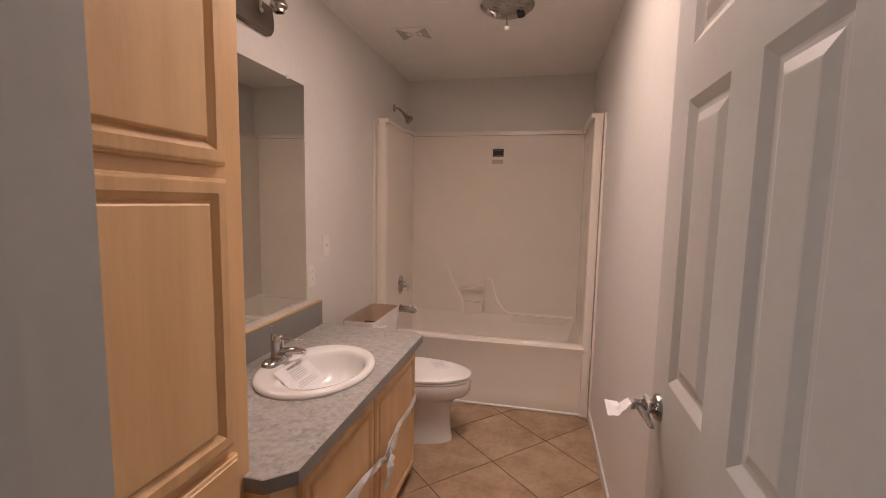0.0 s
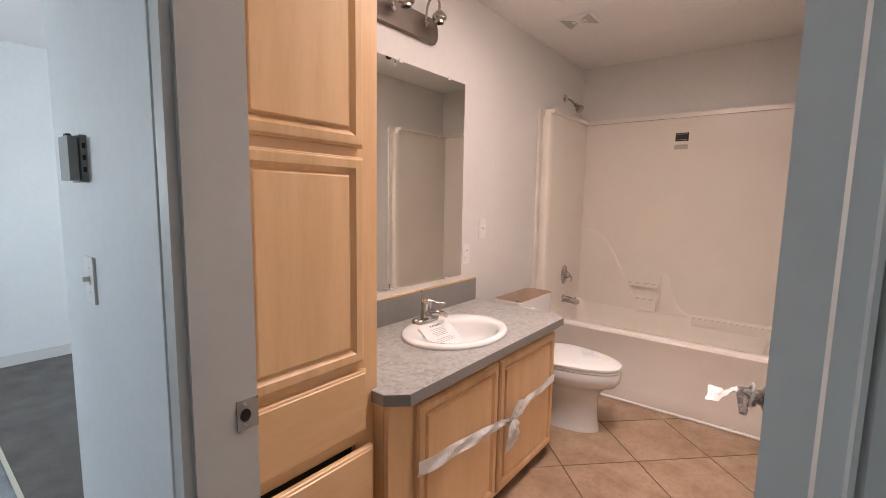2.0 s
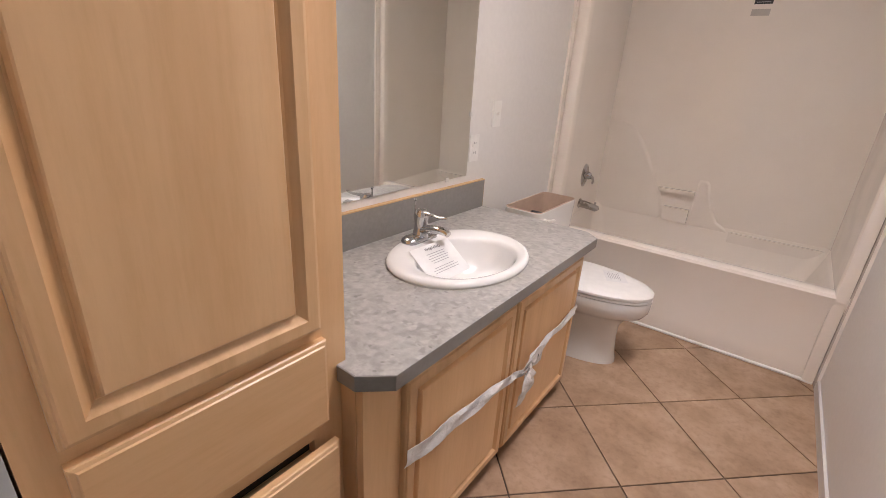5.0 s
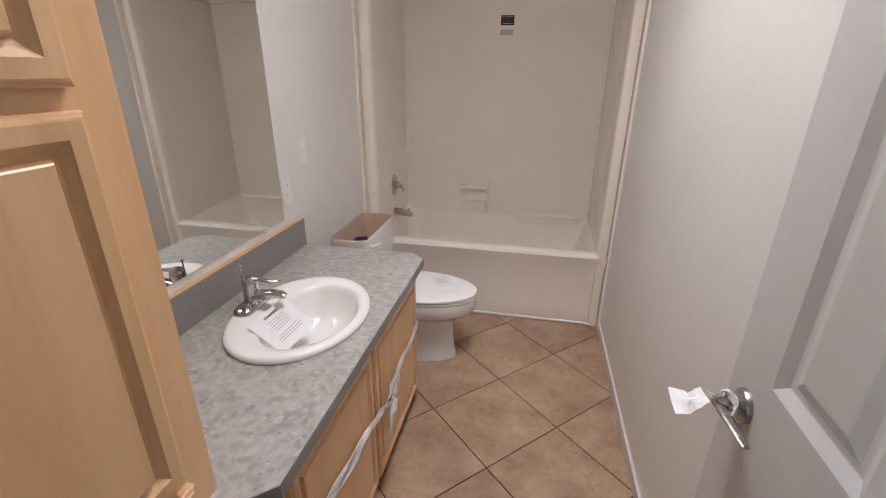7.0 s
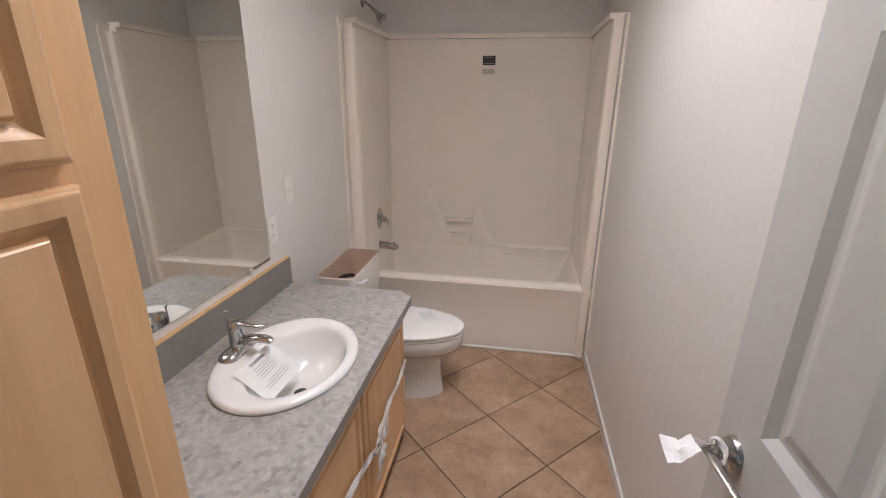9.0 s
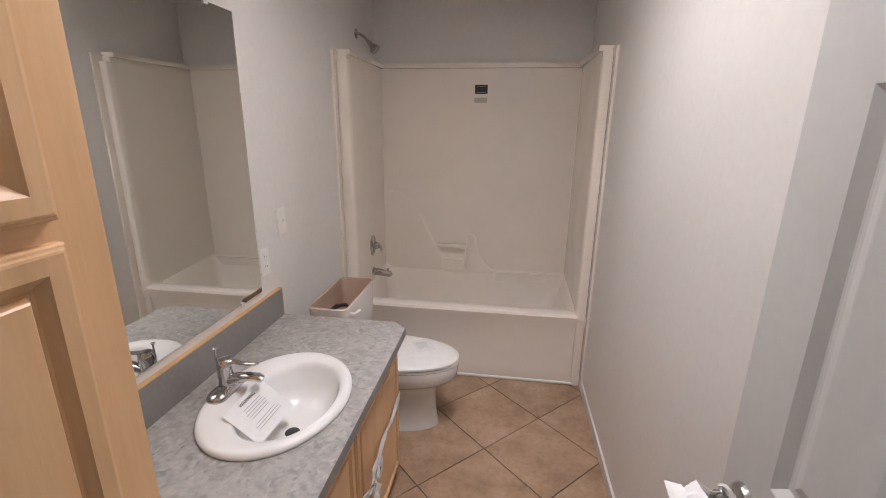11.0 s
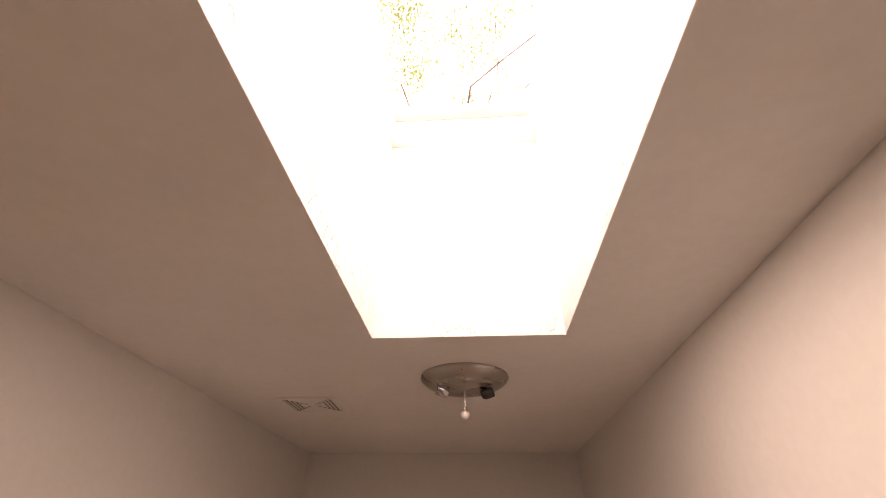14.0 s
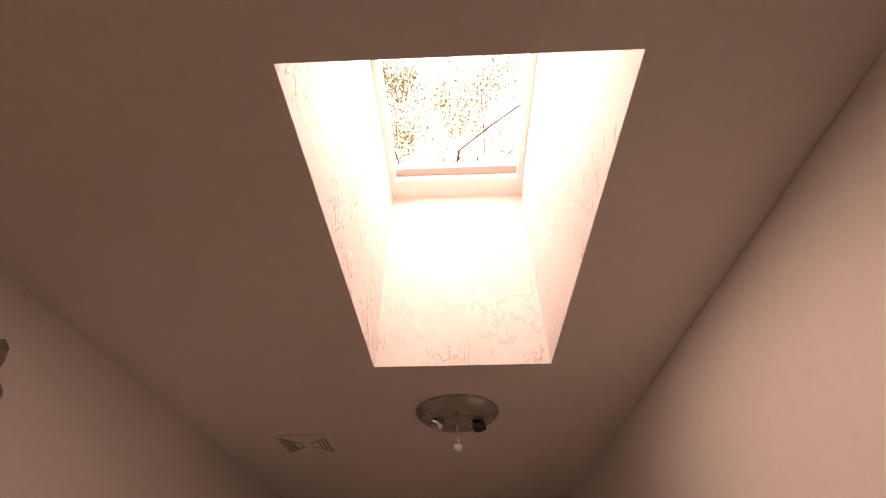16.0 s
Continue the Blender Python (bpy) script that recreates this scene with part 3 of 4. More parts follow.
# ---- hall wall fittings ----
th = thing("thermostat", (0.12, YH, 1.42), "grey two-part thermostat on the white wall", "thermostat")
part("base", rbox(0.072, YH - 0.012, 1.368, 0.160, YH, 1.478, 0.002), M_THERMO, th)
part("cover", rbox(0.076, YH - 0.034, 1.372, 0.156, YH - 0.016, 1.474, 0.003), M_THERMO, th)
part("slide", rbox(0.106, YH - 0.030, 1.4745, 0.126, YH - 0.020, 1.481, 0.001), M_BLACK, th)
for z in (1.392, 1.420, 1.447):
    part("terminal", rbox(0.1602, YH - 0.009, z, 0.161, YH - 0.003, z + 0.012, 0.0002), M_BLACK, th)


def toggle_switch(name, m, label, outlet=False):
    """A wall plate with a toggle, or with two sockets, facing local z."""
    t = thing(name, m.translation, label, "outlet" if outlet else "light switch")

    def put(nm, bm, mat, lab="", sm=False):
        bm.transform(m)
        return part(nm, bm, mat, t, lab, sm)
    put("plate", rbox(-0.035, -0.0575, 0, 0.035, 0.0575, 0.006, 0.003), M_PLASTIC)
    if outlet:
        for s in (-0.021, 0.021):
            put("socket", rbox(-0.017, s - 0.014, 0.006, 0.017, s + 0.014, 0.0085, 0.002), M_PLASTIC)
            for x in (-0.007, 0.006):
                put("slot", rbox(x, s - 0.003, 0.0086, x + 0.002, s + 0.006, 0.0090, 0.0001), M_BLACK)
    else:
        put("surround", rbox(-0.006, -0.012, 0.006, 0.006, 0.012, 0.0075, 0.0005), M_PLASTIC)
        put("toggle", rbox(-0.004, -0.003, 0.0075, 0.004, 0.008, 0.02, 0.0015), M_PLASTIC)
    for s in (-0.03, 0.03):
        put("screw", lathe([(0.003, 0.006), (0.0024, 0.0072)], Matrix.Translation((0, s if not outlet else 0, 0)), 10), M_PLASTIC)
    return t


toggle_switch("light_switch", Matrix.Translation((0.125, YH, 1.131)) @ pose(0, 0, 0, 90, 0, 0), "white toggle switch on the white hall wall")
WEST = pose(0, 0, 0, 90, 0, 90)
toggle_switch("light_switch", Matrix.Translation((0, 2.210, 1.166)) @ WEST, "white toggle switch on the grey wall beyond the mirror")
toggle_switch("outlet", Matrix.Translation((0, 2.042, 1.024)) @ WEST, "white wall outlet beside the mirror above the backsplash", True)

# ---- tall linen cabinet ----
CX = 0.482                     # face frame plane
linen = thing("linen_cabinet", (0.2, 0.63, 0), "tall maple linen cabinet with raised-panel doors and drawers", "cabinet")
bm = bmesh.new()
box(bm, 0.002, Y0 + 0.014, 0.09, CX - 0.02, 0.8855, H - 0.003)
part("body", bm, M_WOOD, linen)
# toe kick coloured near-black for the shade under the cabinet
part("toe_kick", box(bmesh.new(), 0.002, Y0 + 0.016, 0.0, CX - 0.075, 0.883, 0.0895), M_SHADE, linen, "recessed toe kick with its shade painted near-black")
for a, b, z0, z1, mt in ((Y0 + 0.014, 0.450, 0.09, H - 0.003, M_WOOD), (0.800, 0.8872, 0.09, H - 0.003, M_WOOD), (0.450, 0.800, 1.440, 1.500, M_WOODY), (0.450, 0.800, 0.815, 0.870, M_WOODY), (0.450, 0.800, 0.594, 0.648, M_WOODY), (0.450, 0.800, 0.09, 0.15, M_WOODY), (0.450, 0.800, 2.27, H - 0.003, M_WOODY)):
    part("face_frame", rbox(CX - 0.02, a, z0, CX, b, z1, 0.001, 1), mt, linen)
# thin near-black sheet paints the shade seen through the drawer gaps
part("shade_sheet", box(bmesh.new(), CX - 0.0205, 0.43, 0.36, CX - 0.0195, 0.85, 0.83), M_SHADE, linen, "near-black sheet painted as the shade behind a drawer")


def panel_door(name, parent, x, y0, z0, y1, z1, flat=False, thick=0.021, frame_w=0.047, grain=None):
    """A cabinet door or drawer front in a plane of constant x, facing +x. Frame with a routed edge, raised panel inside."""
    def ring(i, d):
        return [(x + d, y0 + i, z0 + i), (x + d, y1 - i, z0 + i), (x + d, y1 - i, z1 - i), (x + d, y0 + i, z1 - i)]
    if flat:
        bm = loft([ring(0, 0.0), ring(0, thick - 0.008), ring(0.002, thick - 0.005), ring(0.008, thick - 0.003), ring(0.010, thick)], True, True)
        return part(name, bm, grain or M_WOODY, parent)
    fw = frame_w
    bm = loft([ring(0, 0.0), ring(0, thick - 0.009), ring(0.002, thick - 0.005), ring(0.005, thick - 0.004), ring(0.007, thick - 0.001), ring(0.010, thick), ring(fw - 0.016, thick), ring(fw - 0.013, thick - 0.003), ring(fw - 0.004, thick - 0.011), ring(fw, thick - 0.013)], True, False)
    d = part(name, bm, M_FRAME, parent)
    part("panel", loft([ring(fw, thick - 0.0125), ring(fw + 0.003, thick - 0.0135), ring(fw + 0.0065, thick - 0.004), ring(fw + 0.009, thick - 0.0018)], False, True), M_WOOD, d, "raised maple panel")
    return d


panel_door("door", linen, CX, 0.432, 1.482, 0.820, 2.290)
panel_door("door", linen, CX, 0.432, 0.856, 0.820, 1.456)
panel_door("drawer", linen, CX, 0.432, 0.634, 0.830, 0.828, True)
dr = panel_door("drawer", linen, CX + 0.022, 0.432, 0.355, 0.836, 0.592, True)
part("drawer_box", box(bmesh.new(), CX - 0.3, 0.46, 0.38, CX + 0.0215, 0.83, 0.555), M_RAW, linen)
panel_door("drawer", linen, CX, 0.432, 0.135, 0.830, 0.340, True)

# ---- vanity ----
VX, CZ = 0.548, 0.745          # face frame plane, counter top
van = thing("vanity_cabinet", (0.27, 1.5, 0), "maple vanity base with two raised-panel doors", "cabinet")
bm = bmesh.new()
box(bm, 0.002, 0.8885, 0.045, VX - 0.02, 0.9145, CZ - 0.039)
box(bm, 0.002, 2.064, 0.045, VX - 0.02, 2.080, CZ - 0.039)
box(bm, 0.002, 0.9145, 0.045, VX - 0.02, 2.064, 0.060)
part("body", bm, M_WOOD, van)
part("side_panel", rbox(CX + 0.0005, 0.872, 0.045, VX - 0.021, 0.888, CZ - 0.0395, 0.001, 1), M_WOOD, van)
# shade below the vanity is painted on its toe kick
part("toe_kick", box(bmesh.new(), 0.002, 0.90, 0.0, VX - 0.08, 2.07, 0.0445), M_SHADE, van, "recessed toe kick with its shade painted near-black")
for a, b, z0, z1, mt in ((0.874, 1.015, 0.045, CZ - 0.039, M_WOOD), (1.485, 1.535, 0.10, 0.64, M_WOOD), (2.045, 2.082, 0.045, CZ - 0.039, M_WOOD), (1.015, 2.045, 0.64, CZ - 0.039, M_WOODY), (1.015, 2.045, 0.045, 0.10, M_WOODY)):
    part("face_frame", rbox(VX - 0.0198, a, z0, VX, b, z1, 0.001, 1), mt, van)
panel_door("door", van, VX, 0.992, 0.070, 1.503, 0.668)
panel_door("door", van, VX, 1.518, 0.070, 2.060, 0.668)

CE = 0.597
top = thing("countertop", (0.3, 1.5, CZ - 0.04), "grey stone-look laminate counter with clipped corners", "countertop")
poly = [(0.0, 0.8885), (CX - 0.0065, 0.8885), (CX + 0.001, 0.864), (0.537, 0.864), (CE, 0.921), (CE, 2.083), (0.535, 2.138), (0.0, 2.138)]
BX, BY = 0.320, 1.526


def holed_slab(outline, z0, z1, rx, ry):
    """A slab on an outline seen whole from the basin's centre, with an oval hole there."""
    angles = sorted(set([2 * math.pi * i / 64 for i in range(64)] + [math.atan2(y - BY, x - BX) % (2 * math.pi) for x, y in outline]))
    outer, inner = [], []
    for a in angles:
        c, s = math.cos(a), math.sin(a)
        best = 9.0
        for (px, py), (qx, qy) in zip(outline, outline[1:] + outline[:1]):
            ex, ey = qx - px, qy - py
            det = ex * s - ey * c
            if abs(det) > 1e-9:
                u = ((BX - px) * s - (BY - py) * c) / det
                r = (ex * (py - BY) - ey * (px - BX)) / det
                if -1e-6 <= u <= 1 + 1e-6 and 0 < r < best:
                    best = r
        outer.append((BX + best * c, BY + best * s))
        inner.append((BX + rx * c, BY + ry * s))
    ring = lambda pts, z: [(x, y, z) for x, y in pts]
    rings = [ring(inner, z0), ring(outer, z0), ring(outer, z1 - 0.001), ring([(BX + (x - BX) * 0.9985, BY + (y - BY) * 0.9985) for x, y in outer], z1), ring(inner, z1), ring(inner, z0)]
    bm = loft(rings, False, False)
    bmesh.ops.remove_doubles(bm, verts=bm.verts, dist=1e-6)
    return bm


part("slab", holed_slab(poly, CZ - 0.038, CZ, 0.195, 0.250), M_LAM, top)
M_EDGE = plain("edge_laminate", (0.25, 0.24, 0.23), 0.38, 0, 0.10, 60)


def scaled_outline(f, z):
    return [(BX + (x - BX) * f, BY + (y - BY) * f, z) for x, y in poly]


part("edge_band", loft([scaled_outline(1.0002, CZ - 0.0378), scaled_outline(1.003, CZ - 0.0378), scaled_outline(1.003, CZ - 0.0012), scaled_outline(1.0002, CZ - 0.0006)], False, False), M_EDGE, top, "dark grey laminate edge band")
bs = part("backsplash", rbox(0.0005, 0.8895, CZ, 0.019, 2.132, 0.872, 0.001, 1), M_EDGE, top, "grey laminate backsplash")
part("raw_edge", rbox(0.0005, 0.8895, 0.8722, 0.0195, 2.132, 0.8765, 0.0005, 1), M_RAW, bs, "bare wood-coloured top edge")
part("raw_end", rbox(0.0005, 2.1322, CZ, 0.0185, 2.1345, 0.8765, 0.0004, 1), M_RAW, bs, "bare wood-coloured end")

# ---- basin ----
basin = thing("sink", (BX, BY, CZ), "white oval drop-in basin in the grey counter", "sink")
k = 56


def oval(rx, ry, z, dx=0.0):
    return [(BX + dx + rx * math.cos(2 * math.pi * i / k), BY + ry * math.sin(2 * math.pi * i / k), z) for i in range(k)]


rings = [oval(0.214, 0.272, CZ - 0.002), oval(0.218, 0.276, CZ + 0.004), oval(0.218, 0.276, CZ + 0.010), oval(0.213, 0.271, CZ + 0.017), oval(0.204, 0.262, CZ + 0.020), oval(0.192, 0.250, CZ + 0.020, 0.004),
         oval(0.155, 0.214, CZ + 0.016, 0.030), oval(0.146, 0.205, CZ + 0.009, 0.032), oval(0.140, 0.198, CZ - 0.005, 0.033), oval(0.126, 0.182, CZ - 0.05, 0.034), oval(0.105, 0.150, CZ - 0.09, 0.034), oval(0.07, 0.095, CZ - 0.115, 0.032), oval(0.023, 0.023, CZ - 0.122, 0.03)]
part("bowl", loft(rings, False, False), M_PORC, basin, "glossy white porcelain bowl", True)
# closed black disc, coloured for the shade down the drain hole
part("drain", lathe([(0.0235, -0.004), (0.0235, 0.0), (0.019, 0.002), (0.0, 0.001)], Matrix.Translation((BX + 0.03, BY, CZ - 0.121)), 24), M_BLACK, basin, "black disc painted as the dark of the open drain", True)

# ---- tap ----
tap = thing("faucet", (0.145, BY, CZ + 0.02), "chrome single-lever basin tap", "faucet")
FX, FZ = 0.145, CZ + 0.019
# oblong base with domed ends
rings = []
for s, z in ((1.0, 0.0), (1.0, 0.008), (0.94, 0.014), (0.80, 0.019), (0.5, 0.022)):
    rings.append([(FX + 0.032 * s * math.cos(a) * (1 if abs(math.cos(a)) < 0.8 else 0.97), BY - 0.005 + (0.052 * (1 if math.sin(a) > 0 else -1) * (0.35 + 0.65 * s) + 0.030 * s * math.sin(a)), FZ + z) for a in [2 * math.pi * (i + 0.5) / 32 for i in range(32)]])
part("base", loft(rings), M_CHROME, tap, "", True)
part("body", lathe([(0.031, 0.010), (0.028, 0.026), (0.024, 0.046), (0.0235, 0.068), (0.0265, 0.084), (0.025, 0.098), (0.017, 0.109), (0.0, 0.113)], Matrix.Translation((FX, BY, FZ)), 28), M_CHROME, tap, "", True)
part("spout", tube([(FX, BY, FZ + 0.030), (FX + 0.035, BY, FZ + 0.044), (FX + 0.075, BY, FZ + 0.052), (FX + 0.108, BY, FZ + 0.052), (FX + 0.122, BY, FZ + 0.046)], [0.024, 0.022, 0.020, 0.0185, 0.015], 18, None, 0.72), M_CHROME, tap, "chrome spout", True)
part("handle", tube([(FX + 0.004, BY, FZ + 0.095), (FX + 0.028, BY, FZ + 0.100), (FX + 0.052, BY, FZ + 0.098), (FX + 0.080, BY, FZ + 0.096), (FX + 0.102, BY, FZ + 0.099), (FX + 0.112, BY, FZ + 0.101)], [0.015, 0.0125, 0.0095, 0.0085, 0.0095, 0.006], 16, None, 0.6), M_CHROME, tap, "chrome lever handle", True)
rod = part("lift_rod", tube([(FX - 0.03, BY, FZ), (FX - 0.03, BY, FZ + 0.138)], 0.0028, 10), M_CHROME, tap, "thin lift rod", True)
part("rod_knob", lathe([(0.0028, 0.134), (0.006, 0.137), (0.0075, 0.140), (0.004, 0.143), (0, 0.1435)], Matrix.Translation((FX - 0.03, BY, FZ)), 14), M_CHROME, rod, "", True)


def card(name, m, w, h, label, head, lines, seed, curve=0.0):
    """A sheet of paper lying in local xy with a heading and bars of small print."""
    t = thing(name, m.translation, label, "paper")
    bm = bmesh.new()
    nx, ny = 6, 8
    grid = [[bm.verts.new(m @ Vector((w * (i / nx - 0.5), h * (j / ny - 0.5), curve * (2 * j / ny - 1) ** 2))) for i in range(nx + 1)] for j in range(ny + 1)]
    for j in range(ny):
        for i in range(nx):
            bm.faces.new((grid[j][i], grid[j][i + 1], grid[j + 1][i + 1], grid[j + 1][i]))
    part("sheet", doubled(bm, 0.0005), M_PAPER, t, "", True)
    rng = random.Random(seed)
    top_y = h * 0.5 - 0.016
    if head:
        part("heading", text_mesh(head, 0.0155, m @ Matrix.Translation((0, top_y - 0.002, 0.0022 + curve * 0.7))), M_INK, t, "printed heading")
        top_y -= 0.020
    for i in range(lines):
        y = top_y - i * 0.0088 - (0.010 if head and i >= 5 else 0)
        ww = w * rng.uniform(0.40, 0.66)
        v = 2 * y / h
        bm = box(bmesh.new(), -ww / 2, y - 0.0010, 0.0016 + curve * v * v, ww / 2, y + 0.0010, 0.0020 + curve * v * v)
        bm.transform(m)
        part("print_line", bm, M_INKPALE, t)
    return t


def frame_of(origin, xdir, ydir):
    x, y = Vector(xdir).normalized(), Vector(ydir).normalized()
    z = x.cross(y).normalized()
    y = z.cross(x)
    return Matrix.Translation(origin) @ Matrix((x, y, z)).transposed().to_4x4()


card("warning_card", frame_of((0.283, 1.470, 0.739), (0.006, 0.205, 0.0), (-0.098, -0.003, 0.072)), 0.195, 0.138, "white printed warning card propped in the basin", "WARNING", 8, 4, 0.0)

# ---- mirror and its clips ----
mir = thing("wall_mirror", (0.003, 1.45, 1.44), "large frameless wall mirror held by clear clips", "mirror")
MY0, MY1, MZ0, MZ1 = 0.97, 1.995, 0.908, 1.966
part("glass", rbox(0.0012, MY0, MZ0, 0.0062, MY1, MZ1, 0.0012, 1), M_MIRROR, mir, "silvered mirror glass")
for y, z in ((1.85, MZ1), (1.482, MZ1), (1.851, MZ0), (1.10, MZ0), (MY1, 1.702), (MY1, 1.170)):
    part("clip", rbox(0.0064, y - 0.009, z - 0.009, 0.0105, y + 0.009, z + 0.009, 0.003), M_CLIP, mir, "clear plastic clip")

# ---- light bar over the mirror ----
bar = thing("vanity_light", (0.03, 1.43, 2.17), "dull nickel vanity light bar with bare sockets", "wall light")
BY0, BY1, BZ0, BZ1 = 1.092, 1.730, 2.094, 2.209
prof = [(BY0 + 0.018, BZ0), (BY1 - 0.018, BZ0), (BY1 - 0.004, BZ0 + 0.018), (BY1, BZ0 + 0.045), (BY1 - 0.003, BZ0 + 0.075), (BY1 - 0.014, BZ1), (BY0 + 0.014, BZ1), (BY0 + 0.003, BZ0 + 0.075), (BY0, BZ0 + 0.045), (BY0 + 0.004, BZ0 + 0.018)]
bm = loft([[(x, (y - 1.411) * s + 1.411, (z - 2.151) * s2 + 2.151) for y, z in prof] for x, s, s2 in ((0.0, 1, 1), (0.022, 1, 1), (0.027, 0.992, 0.95))])
part("back_plate", bm, M_BRONZE, bar, "dull brown-nickel back plate")
for y in (1.188, 1.411, 1.634):
    arm = [(0.022, y, 2.165), (0.030, y, 2.205), (0.036, y, 2.240), (0.048, y, 2.266), (0.066, y, 2.279), (0.086, y, 2.277), (0.101, y, 2.262), (0.108, y, 2.240), (0.109, y, 2.205)]
    a = part("arm", tube(arm, 0.0062, 12), M_NICKEL, bar, "curved gooseneck arm", True)
    s = part("socket", lathe([(0.008, 0.045), (0.016, 0.040), (0.029, 0.026), (0.034, 0.016), (0.034, 0.006), (0.027, 0.0), (0.023, -0.004), (0.023, -0.014), (0.018, -0.014), (0.017, 0.004), (0.0, 0.006)], Matrix.Translation((0.109, y, 2.165)), 28), M_NICKEL, bar, "round nickel lamp socket", True)
    part("collar", lathe([(0.014, 0), (0.014, 0.006), (0.009, 0.011)], Matrix.Translation((0.026, y, 2.166)) @ pose(0, 0, 0, 0, 90, 0), 18), M_NICKEL, bar, "", True)

# ---- ceiling lamp ----
lamp = thing("ceiling_light", (0.941, 2.389, H), "brushed nickel ceiling light with no shade or bulbs", "ceiling light")
LM = Matrix.Translation((0.940, 2.400, H))
part("pan", lathe([(0.139, 0.0), (0.140, -0.006), (0.136, -0.013), (0.122, -0.024), (0.105, -0.033), (0.092, -0.036), (0.0, -0.036)], LM, 48), M_NICKEL, lamp, "brushed nickel ceiling pan", True)
st = part("stem", tube([LM @ Vector((0, 0, -0.035)), LM @ Vector((0, 0, -0.112))], 0.0042, 10), M_NICKEL, lamp, "", True)
part("finial", lathe([(0.0042, -0.106), (0.012, -0.108), (0.0145, -0.114), (0.0125, -0.122), (0.006, -0.128), (0, -0.129)], LM, 20), M_PLASTIC, st, "pale round finial", True)
for ang, dark in ((195, False), (6, True)):
    mm = LM @ pose(0, 0, 0, 0, 0, ang) @ Matrix.Translation((0.072, 0, -0.047)) @ pose(0, 0, 0, 0, 68, 0)
    so = part("socket", lathe([(0.0, -0.022), (0.012, -0.020), (0.017, -0.012), (0.0185, 0.0), (0.0185, 0.016), (0.015, 0.017)], mm, 22), M_CHROME if not dark else M_BLACK, lamp, "lamp socket", True)
    part("socket_core", lathe([(0.0149, 0.0165), (0.0149, 0.010), (0.0, 0.009)], mm, 18, caps=False), M_BLACK if dark else M_TANKIN, so)
    part("bracket", tube([LM @ pose(0, 0, 0, 0, 0, ang) @ Vector(p) for p in ((0.05, 0, -0.035), (0.056, 0, -0.048), (0.066, 0, -0.052))], 0.004, 8), M_NICKEL, lamp)

# ---- ceiling vent ----
vent = thing("ceiling_vent", (0.35, 2.70, H), "white ceiling vent grille with four-way slats", "vent")
VXc, VYc = 0.350, 2.700
bm = bmesh.new()
for a in ((-0.115, -0.105, -0.095, 0.105), (0.095, -0.105, 0.115, 0.105), (-0.095, -0.105, 0.095, -0.085), (-0.095, 0.085, 0.095, 0.105)):
    box(bm, VXc + a[0], VYc + a[1], H - 0.004, VXc + a[2], VYc + a[3], H)
part("frame", bm, M_CEIL, vent)
# flat grey sheet whose colour gives the shade between the slats; no duct behind
part("backing", box(bmesh.new(), VXc - 0.095, VYc - 0.085, H - 0.0012, VXc + 0.095, VYc + 0.085, H - 0.0004), M_THERMO, vent, "grey sheet painted as the duct's shade behind the slats")
part("centre_plate", rbox(VXc - 0.015, VYc - 0.014, H - 0.0035, VXc + 0.015, VYc + 0.014, H - 0.002, 0.0005), M_CEIL, vent)
for q in range(4):
    for i in range(6):
        d = 0.014 + 0.0145 * i
        hw = d * (0.95 if q % 2 else 1.0)
        bm = bmesh.new()
        shut = q % 2 == 0 or i < 2
        box(bm, -hw, d, -0.0012, hw, d + (0.0146 if shut else 0.0085), 0)
        bm.transform(Matrix.Translation((VXc, VYc, H - 0.002)) @ Matrix.Diagonal((1.0, 0.92, 1, 1)) @ pose(0, 0, 0, 0, 0, 90 * q) @ Matrix.Translation((0, d, 0)) @ pose(0, 0, 0, 0 if shut else 24, 0, 0) @ Matrix.Translation((0, -d, 0)))
        part("slat", bm, M_CEIL, vent)

# ---- toilet ----
TY = 2.465
wc = thing("toilet", (0.4, TY, 0), "white toilet with closed lid and an uncovered tank", "toilet")


def egg(cx, z, front, back, hw, n=40, p=1.0):
    r = []
    front *= 0.945 if front > 0.28 else 1.0
    for i in range(n):
        a = 2 * math.pi * i / n
        c, s = math.cos(a), math.sin(a)
        r.append((cx + (front if c > 0 else back) * c, TY + hw * math.copysign(abs(s) ** 0.88, s) * (1 - 0.06 * max(0, c) * p), z))
    return r


rings = [egg(0.42, 0.0, 0.268, 0.23, 0.120), egg(0.42, 0.02, 0.266, 0.23, 0.119), egg(0.42, 0.05, 0.258, 0.225, 0.110), egg(0.42, 0.14, 0.250, 0.22, 0.104), egg(0.42, 0.21, 0.252, 0.22, 0.104), egg(0.43, 0.245, 0.262, 0.22, 0.115), egg(0.44, 0.272, 0.30, 0.22, 0.138), egg(0.44, 0.292, 0.348, 0.22, 0.165), egg(0.44, 0.315, 0.366, 0.22, 0.180), egg(0.44, 0.345, 0.371, 0.22, 0.184), egg(0.44, 0.370, 0.372, 0.22, 0.185), egg(0.44, 0.379, 0.369, 0.22, 0.183), egg(0.44, 0.381, 0.36, 0.21, 0.175)]
part("bowl", loft(rings), M_PORC, wc, "white porcelain bowl and foot", True)
part("shelf", rbox(0.06, TY - 0.115, 0.30, 0.32, TY + 0.115, 0.379, 0.02, 3), M_PORC, wc, "", True)
